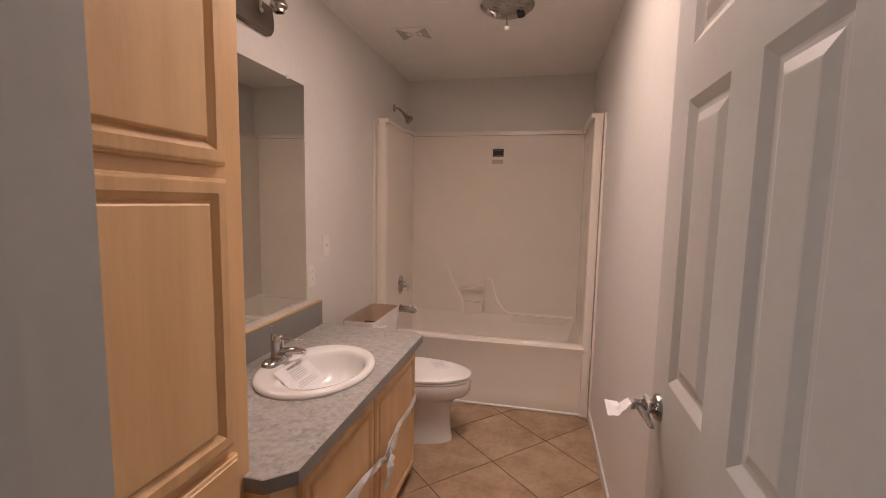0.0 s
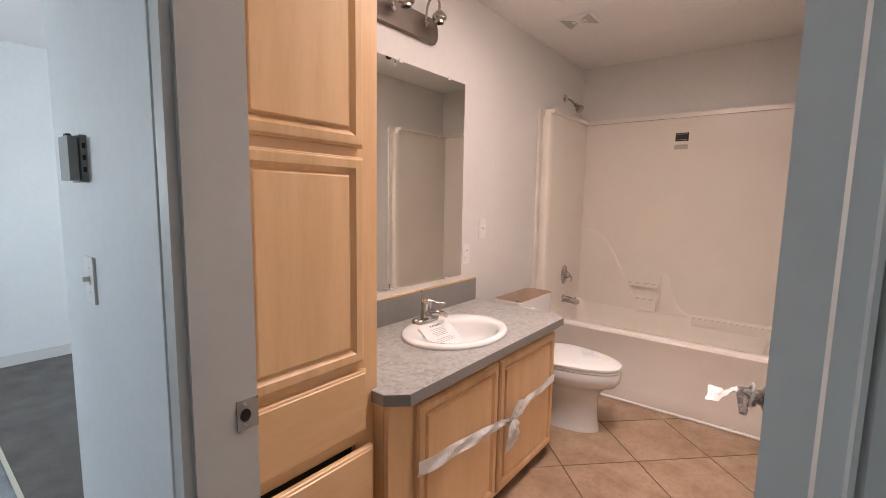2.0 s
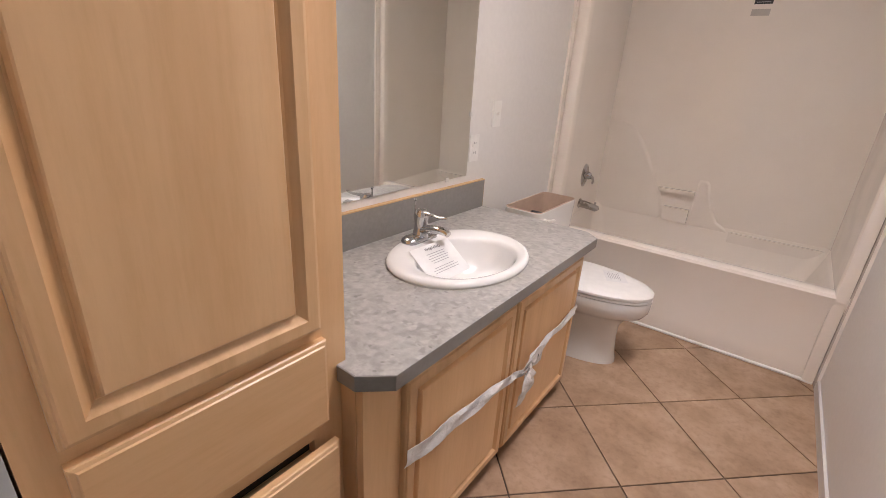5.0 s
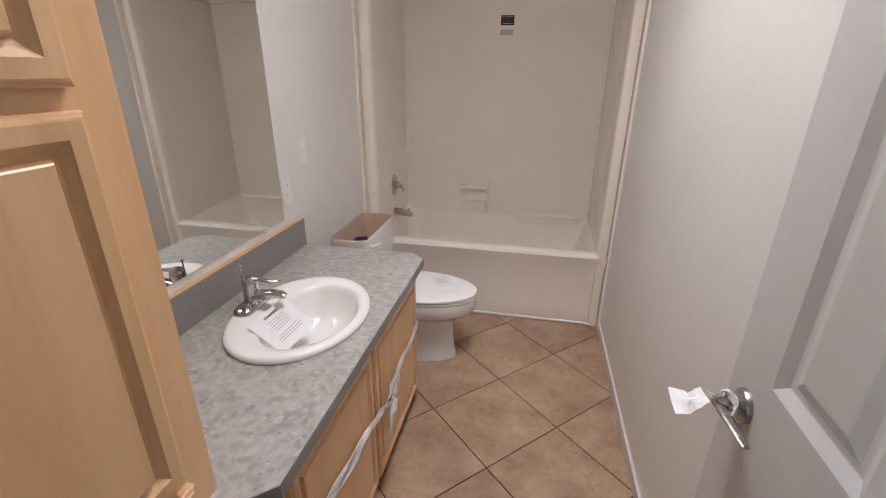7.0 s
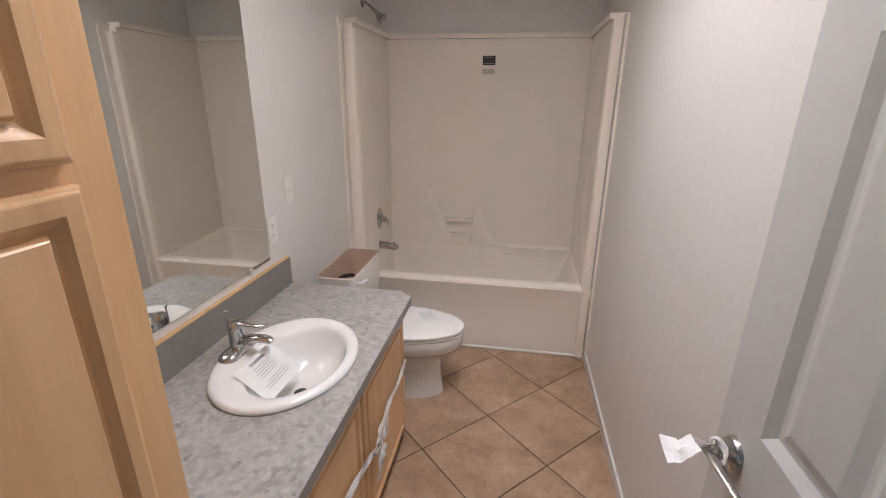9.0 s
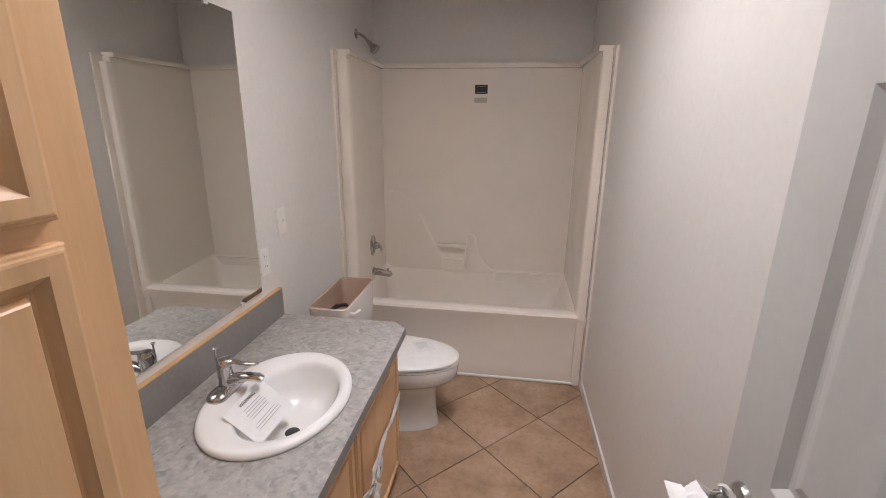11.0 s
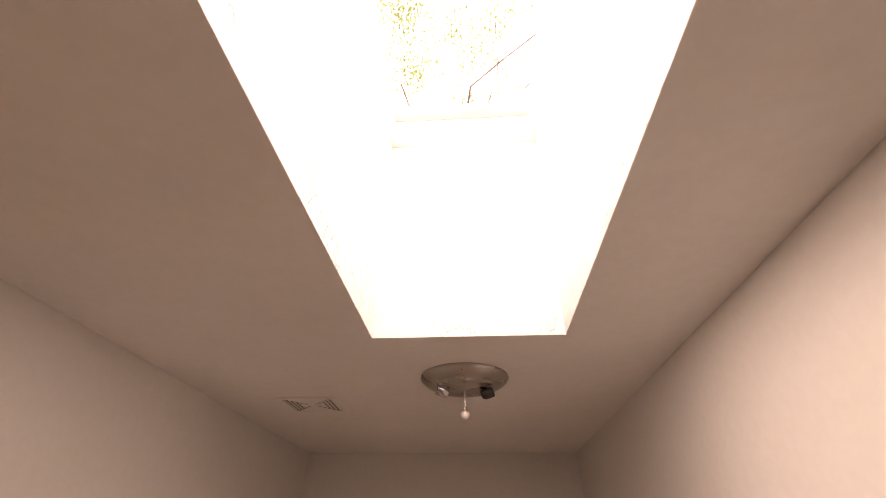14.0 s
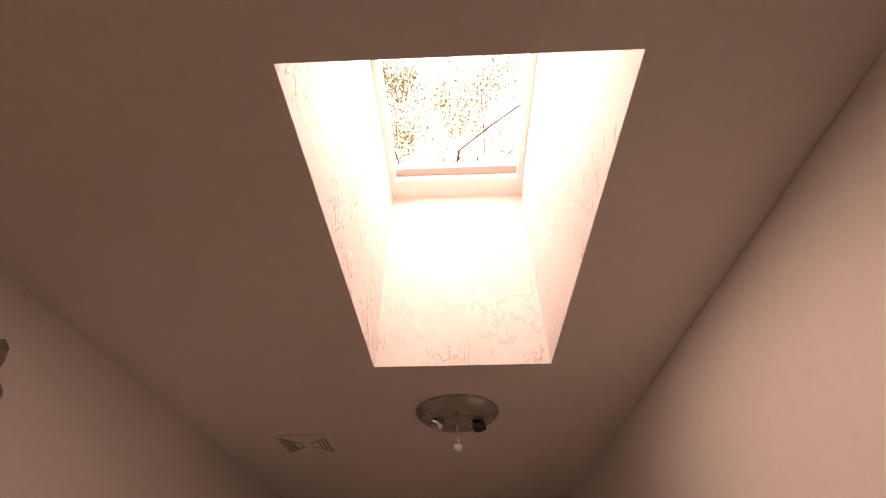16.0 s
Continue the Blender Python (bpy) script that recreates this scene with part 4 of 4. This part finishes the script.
part("seat", loft([egg(0.44, 0.3815, 0.366, 0.16, 0.180), egg(0.44, 0.384, 0.373, 0.165, 0.186), egg(0.44, 0.393, 0.373, 0.165, 0.186), egg(0.44, 0.396, 0.366, 0.16, 0.180)]), M_PLASTIC, wc, "white plastic seat", True)
part("lid", loft([egg(0.44, 0.3985, 0.362, 0.165, 0.180), egg(0.44, 0.401, 0.373, 0.170, 0.189), egg(0.44, 0.412, 0.373, 0.170, 0.189), egg(0.44, 0.420, 0.362, 0.165, 0.180), egg(0.44, 0.425, 0.30, 0.14, 0.145), egg(0.44, 0.427, 0.12, 0.06, 0.06)]), M_PLASTIC, wc, "closed white lid", True)


def rrect(x0, y0, x1, y1, r, z, n=5):
    pts = []
    for cx, cy, a0 in ((x1 - r, y1 - r, 0), (x0 + r, y1 - r, 90), (x0 + r, y0 + r, 180), (x1 - r, y0 + r, 270)):
        for i in range(n + 1):
            a = radians(a0 + 90 * i / n)
            pts.append((cx + r * math.cos(a), cy + r * math.sin(a), z))
    return pts


TA0, TA1 = TY - 0.250, TY + 0.200
rings = [rrect(0.095, TA0 + 0.04, 0.262, TA1 - 0.04, 0.03, 0.380), rrect(0.092, TA0 + 0.025, 0.272, TA1 - 0.025, 0.035, 0.41), rrect(0.088, TA0 + 0.008, 0.280, TA1 - 0.008, 0.035, 0.60), rrect(0.087, TA0, 0.284, TA1, 0.035, 0.742), rrect(0.089, TA0 + 0.002, 0.282, TA1 - 0.002, 0.034, 0.744)]
part("tank", loft(rings, True, False), M_PORC, wc, "open white porcelain tank without its cover", True)
part("tank_lining", loft([rrect(0.0885, TA0 + 0.0015, 0.2825, TA1 - 0.0015, 0.034, 0.7445), rrect(0.0905, TA0 + 0.0035, 0.2805, TA1 - 0.0035, 0.032, 0.747), rrect(0.096, TA0 + 0.009, 0.275, TA1 - 0.009, 0.028, 0.746), rrect(0.100, TA0 + 0.02, 0.271, TA1 - 0.02, 0.025, 0.60), rrect(0.105, TA0 + 0.03, 0.265, TA1 - 0.03, 0.025, 0.45)], False, True), M_TANKIN, wc, "pinkish beige unglazed tank inside", True)
v = part("fill_valve", tube([(0.15, TA0 + 0.10, 0.45), (0.15, TA0 + 0.10, 0.675)], 0.016, 14), M_BLACK, wc, "black fill valve", True)
part("valve_cap", lathe([(0.024, 0.655), (0.026, 0.668), (0.020, 0.685), (0, 0.688)], Matrix.Translation((0.15, TA0 + 0.10, 0.012)), 18), M_BLACK, v, "", True)
part("float_arm", tube([(0.15, TA0 + 0.10, 0.684), (0.19, TA0 + 0.12, 0.712), (0.215, TA0 + 0.17, 0.70), (0.225, TA0 + 0.20, 0.67)], [0.010, 0.011, 0.009, 0.008], 8), M_BLACK, v)
part("overflow_tube", tube([(0.16, TY, 0.45), (0.16, TY, 0.63)], 0.014, 14), M_PLASTIC, wc)
fl = part("flush_lever", tube([(0.283, TA0 + 0.055, 0.705), (0.298, TA0 + 0.055, 0.705), (0.303, TA0 + 0.08, 0.702), (0.304, TA0 + 0.125, 0.695)], [0.013, 0.010, 0.008, 0.009], 10, None, 0.7), M_PLASTIC, wc, "white flush lever", True)
for s in (-0.06, 0.06):
    part("seat_hinge", lathe([(0.012, 0), (0.012, 0.02), (0.008, 0.024), (0, 0.024)], Matrix.Translation((0.272, TY + s, 0.380)), 14), M_PLASTIC, wc)
    part("bolt_cap", lathe([(0.013, 0), (0.012, 0.012), (0.006, 0.018), (0, 0.019)], Matrix.Translation((0.36, TY + s * 2.15, 0.0)), 14), M_PORC, wc)
card("lid_label", frame_of((0.590, 2.53, 0.4275), (-0.05, 0.1, 0.0), (-0.1, -0.05, 0.0)), 0.135, 0.10, "white printed leaflet on the toilet lid", "", 7, 8)

# ---- tub and surround, one moulding ----
tub = thing("bathtub", (0.76, 3.35, 0), "bone-white fibreglass tub with moulded surround walls", "bathtub")
TF, RZ = 2.953, 0.480
IX0, IX1, IYB = 0.070, W - 0.070, 3.692
# apron: gently hollowed front with a rounded rim
prof = [(TF + 0.012, 0.0), (TF + 0.004, 0.03), (TF + 0.012, 0.10), (TF + 0.022, 0.25), (TF + 0.012, 0.38), (TF - 0.004, RZ - 0.045), (TF - 0.010, RZ - 0.018), (TF - 0.002, RZ - 0.004), (TF + 0.012, RZ), (TF + 0.075, RZ), (TF + 0.090, RZ - 0.006), (TF + 0.098, RZ - 0.02), (TF + 0.125, 0.14), (TF + 0.16, 0.10), (TF + 0.16, 0.0)]
bm = bmesh.new()
cols = [[bm.verts.new((x, y, z)) for y, z in prof] for x in (0.005, 0.3, 0.6, 0.9, 1.2, W - 0.005)]
for a, b in zip(cols, cols[1:]):
    for j in range(len(prof) - 1):
        bm.faces.new((a[j], b[j], b[j + 1], a[j + 1]))
part("apron", bm, M_TUB, tub, "plain moulded apron with a rounded rim", True)
# basin behind the rim
bas = [[(x, y, RZ - 0.020 + 0.045 * min(1, max(0, (y - TF - 0.12) / 0.10))) for x, y, _ in rrect(IX0 - 0.006, TF + 0.095, IX1 + 0.006, IYB + 0.001, 0.05, 0, 8)],
       [(x, y, RZ - 0.030 + 0.015 * min(1, max(0, (y - TF - 0.12) / 0.10))) for x, y, _ in rrect(IX0 + 0.004, TF + 0.100, IX1 - 0.006, IYB - 0.010, 0.06, 0, 8)],
       rrect(IX0 + 0.018, TF + 0.110, IX1 - 0.03, IYB - 0.026, 0.08, RZ - 0.08, 8), rrect(IX0 + 0.05, TF + 0.13, IX1 - 0.12, IYB - 0.07, 0.10, 0.14, 8), rrect(IX0 + 0.11, TF + 0.17, IX1 - 0.20, IYB - 0.11, 0.08, 0.095, 8)]
part("basin", loft(bas, False, True), M_TUB, tub, "bone-white tub basin", True)
# side walls, back wall
part("side_wall", rbox(0.004, TF + 0.03, RZ - 0.02, IX0 - 0.008, IYB + 0.02, 1.968, 0.006), M_TUB, tub, "", True)
part("side_wall", rbox(IX1 + 0.008, TF + 0.03, RZ - 0.02, W - 0.004, IYB + 0.02, 1.968, 0.006), M_TUB, tub, "", True)
part("back_wall", rbox(IX0 - 0.008, IYB, RZ - 0.02, IX1 + 0.008, IYB + 0.025, 1.968, 0.006), M_TUB, tub, "", True)
for x0, x1, f0, f1 in ((0.013, 0.080, 0.0004, 0.0130), (1.457, W - 0.013, W - 0.0130, W - 0.0004)):
    # front column with a rounded nose, a groove and a thin flange lapping on to the wall
    q = [(x0, TF + 0.05), (x0, TF + 0.004), (x0 + 0.004, TF - 0.006), (x0 + 0.012, TF - 0.010), (x1 - 0.012, TF - 0.010), (x1 - 0.004, TF - 0.006), (x1, TF + 0.004), (x1, TF + 0.05)]
    part("front_column", rounded(prism(q, RZ - 0.03, 1.936), 0.004, 2), M_TUB, tub, "", True)
    part("column_foot", rounded(prism([(x, y + 0.006) for x, y in q], 0.0, RZ - 0.031), 0.003, 2), M_TUB, tub, "", True)
    part("wall_flange", rbox(f0, TF - 0.046, 0.0, f1, TF + 0.05, 1.982, 0.0035, 3), M_TUB, tub, "thin flange against the wall", True)
part("top_lip", rbox(0.02, IYB - 0.022, 1.966, W - 0.02, IYB + 0.028, 1.998, 0.008, 3), M_TUB, tub, "rounded top lip", True)
part("top_lip", rbox(0.003, TF + 0.04, 1.966, IX0 + 0.012, IYB - 0.0, 1.994, 0.008, 3), M_TUB, tub, "", True)
part("top_lip", rbox(IX1 - 0.012, TF + 0.04, 1.966, W - 0.003, IYB - 0.0, 1.994, 0.008, 3), M_TUB, tub, "", True)


def fillet_strip(pts, depth, slope):
    """A moulded bulge on the back wall: a counter-clockwise outline in x, z, raised by depth over a soft slope."""
    n = len(pts)

    def inset(d):
        out = []
        for i in range(n):
            a, b, c = Vector(pts[i - 1]), Vector(pts[i]), Vector(pts[(i + 1) % n])
            u, w = (b - a).normalized(), (c - b).normalized()
            m = Vector((-u.y, u.x)) + Vector((-w.y, w.x))
            m = m.normalized() * min(1.6, 2 / max(0.5, m.length))
            out.append(b + m * d)
        return out
    rings = []
    for k in range(7):
        f = k / 6
        rings.append([(p.x, IYB + 0.0015 - (depth + 0.0015) * (0.5 - 0.5 * math.cos(math.pi * f)), p.y) for p in inset(slope * f)])
    return loft(rings, False, True)


left = [(IX0 - 0.03, RZ - 0.07), (0.55, RZ - 0.07), (0.535, 0.58), (0.50, 0.66), (0.475, 0.70), (0.43, 0.79), (0.375, 0.90), (0.32, 0.99), (0.27, 1.05), (0.215, 1.09), (0.15, 1.110), (IX0 - 0.03, 1.118)]
part("back_bulge", fillet_strip(left, 0.007, 0.034), M_TUB, tub, "raised swoop moulded in the back wall", True)
post = [(0.69, RZ - 0.07), (1.01, RZ - 0.07), (0.955, 0.488), (0.875, 0.53), (0.83, 0.60), (0.80, 0.68), (0.785, 0.76), (0.765, 0.785), (0.71, 0.787), (0.70, 0.76)]
part("soap_post", fillet_strip(post, 0.008, 0.024), M_TUB, tub, "moulded post beside the soap shelf", True)
part("soap_shelf", rbox(0.54, IYB - 0.034, RZ, 0.695, IYB + 0.004, 0.575, 0.010, 3), M_TUB, tub, "", True)
part("grab_bar", rbox(0.482, IYB - 0.046, 0.676, 0.706, IYB - 0.014, 0.700, 0.009, 3), M_TUB, tub, "moulded bar over the soap shelf", True)
part("back_ledge", rbox(0.95, IYB - 0.022, RZ - 0.07, IX1 + 0.004, IYB + 0.004, 0.484, 0.010, 3), M_TUB, tub, "", True)
part("floor_bead", tube([(0.02, TF + 0.004, 0.008), (W - 0.02, TF + 0.004, 0.008)], 0.009, 8), M_PLASTIC, tub, "white caulk bead at the floor", True)

tag = thing("maker_label", (0.786, IYB, 1.83), "small black label over a grey sticker on the surround", "label")
part("black_label", rbox(0.742, IYB - 0.0014, 1.797, 0.830, IYB - 0.0002, 1.858, 0.0005, 1), M_BLACK, tag, "black label with a faint outline")
for z in (1.806, 1.847):
    part("label_rule", box(bmesh.new(), 0.752, IYB - 0.0020, z, 0.820, IYB - 0.0015, z + 0.003), M_INKPALE, tag)
part("grey_sticker", rbox(0.738, IYB - 0.0014, 1.738, 0.828, IYB - 0.0002, 1.772, 0.0005, 1), plain("grey_sticker", (0.52, 0.48, 0.44), 0.5), tag, "pale grey sticker")

# ---- tub fittings ----
VY = 3.350
tv = thing("shower_valve", (IX0 - 0.008, VY, 0.745), "satin nickel tub valve with an oval plate", "valve")
VM = Matrix.Translation((IX0 - 0.008, VY, 0.745)) @ pose(0, 0, 0, 0, 90, 0)
part("plate", lathe([(0.078, 0), (0.078, 0.004), (0.070, 0.010), (0.04, 0.013), (0.0, 0.014)], VM, 40, sx=1.0, sy=0.72), M_NICKEL, tv, "oval escutcheon", True)
part("hub", lathe([(0.026, 0.012), (0.025, 0.035), (0.020, 0.048), (0.0, 0.050)], VM, 26), M_CHROME, tv, "", True)
part("lever", tube([VM @ Vector(p) for p in ((0.0, 0, 0.042), (0.012, 0.012, 0.056), (0.032, 0.020, 0.060), (0.055, 0.024, 0.054))], [0.012, 0.011, 0.009, 0.006], 12), M_CHROME, tv, "short chrome lever", True)
ts = thing("tub_spout", (IX0 - 0.008, VY, 0.545), "satin nickel tub spout", "spout")
part("flange", lathe([(0.034, 0), (0.034, 0.004), (0.028, 0.008)], Matrix.Translation((IX0 - 0.008, VY, 0.548)) @ pose(0, 0, 0, 0, 90, 0), 28), M_NICKEL, ts, "", True)
part("spout", tube([(IX0 - 0.004, VY, 0.548), (IX0 + 0.03, VY, 0.546), (IX0 + 0.08, VY, 0.540), (IX0 + 0.115, VY, 0.533), (IX0 + 0.122, VY, 0.522)], [0.026, 0.026, 0.024, 0.023, 0.016], 18), M_NICKEL, ts, "", True)
part("diverter_knob", lathe([(0.005, 0), (0.005, 0.012), (0.008, 0.014), (0.008, 0.02), (0, 0.022)], Matrix.Translation((IX0 + 0.10, VY, 0.555)), 14), M_NICKEL, ts, "", True)

sh = thing("shower", (0.0, 3.35, 2.13), "satin nickel shower head on a bent arm", "shower head")
part("flange", lathe([(0.030, 0), (0.029, 0.005), (0.016, 0.010), (0.010, 0.012)], Matrix.Translation((0.0, 3.35, 2.138)) @ pose(0, 0, 0, 0, 90, 0), 26), M_NICKEL, sh, "", True)
part("arm", tube([(0.0, 3.35, 2.138), (0.025, 3.35, 2.136), (0.055, 3.35, 2.116), (0.085, 3.35, 2.085)], 0.009, 12), M_NICKEL, sh, "", True)
HM = Matrix.Translation((0.085, 3.35, 2.085)) @ pose(0, 0, 0, 0, 137, 0)
part("head", lathe([(0.010, -0.006), (0.015, 0.002), (0.015, 0.012), (0.012, 0.018), (0.020, 0.030), (0.034, 0.052), (0.036, 0.062), (0.033, 0.066), (0.0, 0.064)], HM, 30), M_NICKEL, sh, "bell-shaped head", True)

# ---- tissue band tied over the vanity doors ----
band = thing("tissue_band", (0.589, 1.522, 0.422), "white tissue strip tied across the vanity doors", "tissue")
part("strip", crumpled([(0.575, 0.987, 0.450), (0.579, 1.230, 0.430), (0.587, 1.473, 0.410), (0.597, 1.555, 0.405)], [0.056, 0.052, 0.038, 0.024], 11, 0.003, 40), M_TISSUE, band, "", True)
part("strip", crumpled([(0.597, 1.560, 0.405), (0.587, 1.628, 0.410), (0.579, 1.812, 0.420), (0.575, 2.054, 0.430)], [0.024, 0.050, 0.038, 0.042], 12, 0.003, 34), M_TISSUE, band, "", True)
part("knot", crumpled([(0.591, 1.543, 0.394), (0.609, 1.549, 0.414), (0.613, 1.562, 0.420), (0.607, 1.574, 0.408), (0.595, 1.570, 0.392)], [0.026, 0.034, 0.036, 0.034, 0.026], 13, 0.003, 20), M_TISSUE, band, "", True)
part("loop", crumpled([(0.601, 1.558, 0.412), (0.613, 1.576, 0.442), (0.617, 1.609, 0.454), (0.611, 1.628, 0.434), (0.605, 1.609, 0.416), (0.601, 1.574, 0.408)], [0.026, 0.060, 0.072, 0.066, 0.046, 0.026], 16, 0.003, 24), M_TISSUE, band, "", True)
part("tail", crumpled([(0.607, 1.560, 0.410), (0.615, 1.568, 0.367), (0.607, 1.576, 0.322), (0.597, 1.582, 0.272)], [0.040, 0.090, 0.110, 0.120], 14, 0.003, 24), M_TISSUE, band, "", True)
part("tail", crumpled([(0.611, 1.555, 0.412), (0.621, 1.543, 0.374), (0.617, 1.537, 0.340), (0.607, 1.543, 0.312)], [0.030, 0.070, 0.076, 0.050], 15, 0.003, 20), M_TISSUE, band, "", True)


# ---- tree beyond the skylight ----
def tree(base, height, seed):
    rng = random.Random(seed)
    t = thing("tree", base, "tall sparse tree with yellow-green leaves against the sky", "tree")
    wood_bm = bmesh.new()
    tips = []

    def grow(p, d, length, r, depth):
        pts, rad = [p.copy()], [r]
        for i in range(4):
            d = (d + Vector((rng.uniform(-1, 1), rng.uniform(-1, 1), rng.uniform(-0.5, 0.8))) * 0.14).normalized()
            p = p + d * length / 4
            pts.append(p.copy())
            rad.append(r * (1 - 0.11 * (i + 1)))
        tube(pts, rad, 7 if depth < 2 else 5 if depth < 4 else 3, wood_bm)
        if depth >= 3:
            tips.extend(pts[1:])
        if depth == 6:
            return
        for _ in range(3 if depth < 3 else 2):
            side = Vector((rng.uniform(-1, 1), rng.uniform(-1, 1), rng.uniform(-0.2, 0.7))).normalized()
            nd = (d + side * (0.62 if depth else 0.45)).normalized()
            grow(pts[rng.choice((2, 3, 4))], nd, length * rng.uniform(0.62, 0.80), rad[-1] * rng.uniform(0.5, 0.72), depth + 1)
    grow(Vector(base), Vector((0, -0.10, 1)), height * 0.36, 0.19, 0)
    part("trunk", wood_bm, M_BARK, t, "grey-brown trunk and limbs", True)
    verts, faces = [], []
    for p in tips:
        for _ in range(rng.choice((0, 0, 8, 36, 70))):
            c = p + Vector((rng.gauss(0, 1), rng.gauss(0, 1), rng.gauss(0, 1))) * 0.13
            a = Vector((rng.uniform(-1, 1), rng.uniform(-1, 1), rng.uniform(-1, 1))).normalized()
            b = a.orthogonal().normalized()
            l, w = rng.uniform(0.018, 0.036), rng.uniform(0.008, 0.016)
            i = len(verts)
            verts += [c - a * l, c + b * w, c + a * l, c - b * w]
            faces.append((i, i + 1, i + 2, i + 3))
    me = bpy.data.meshes.new("crown")
    me.from_pydata([tuple(v) for v in verts], [], faces)
    me.materials.append(M_LEAF)
    ob = new("crown", me)
    ob.parent = t
    ob.matrix_parent_inverse = Matrix.Translation(-t.location)
    ob["label"] = "sparse crown of small yellow-green leaves"
    return t


tree((0.7, 7.0, -0.70), 12.0, 21)

# ---- bathroom floor: tiles laid diagonally ----
floor = thing("floor", (0.76, 1.6, 0), "beige-brown ceramic tiles laid on the diagonal", "floor", "structure")
part("grout", box(bmesh.new(), 0.0, YH, -0.02, W, 2.975, -0.0055), M_GROUT, floor, "dark brown grout")


def clip_poly(poly, axis, limit, keep_less):
    out = []
    for i, p in enumerate(poly):
        q = poly[(i + 1) % len(poly)]
        a, b = p[axis] - limit, q[axis] - limit
        if keep_less:
            a, b = -a, -b
        if a >= 0:
            out.append(p)
        if (a >= 0) != (b >= 0):
            f = a / (a - b)
            out.append((p[0] + (q[0] - p[0]) * f, p[1] + (q[1] - p[1]) * f))
    return out


DIA, GAP = 0.2885, 0.0036      # half diagonal of a tile, half joint
for i in range(-8, 9):
    for j in range(-8, 9):
        cx = 0.949 + (i + j) * DIA
        cy = 2.004 + (i - j) * DIA
        d = DIA - GAP
        poly = [(cx + d, cy), (cx, cy + d), (cx - d, cy), (cx, cy - d)]
        for axis, lim, less in ((0, 0.0, False), (0, W - 0.001, True), (1, YH, False), (1, 2.972, True)):
            poly = clip_poly(poly, axis, lim, less) if len(poly) > 2 else []
        if len(poly) < 3 or max(p[0] for p in poly) - min(p[0] for p in poly) < 0.02:
            continue
        lo = [(x, y, -0.0050) for x, y in poly]
        mx, my = sum(p[0] for p in poly) / len(poly), sum(p[1] for p in poly) / len(poly)
        up = [(x, y, -0.001) for x, y in poly]
        hi = [(x + (mx - x) * 0.008, y + (my - y) * 0.008, 0.0) for x, y in poly]
        part("tile", loft([lo, up, hi]), M_TILE, floor)
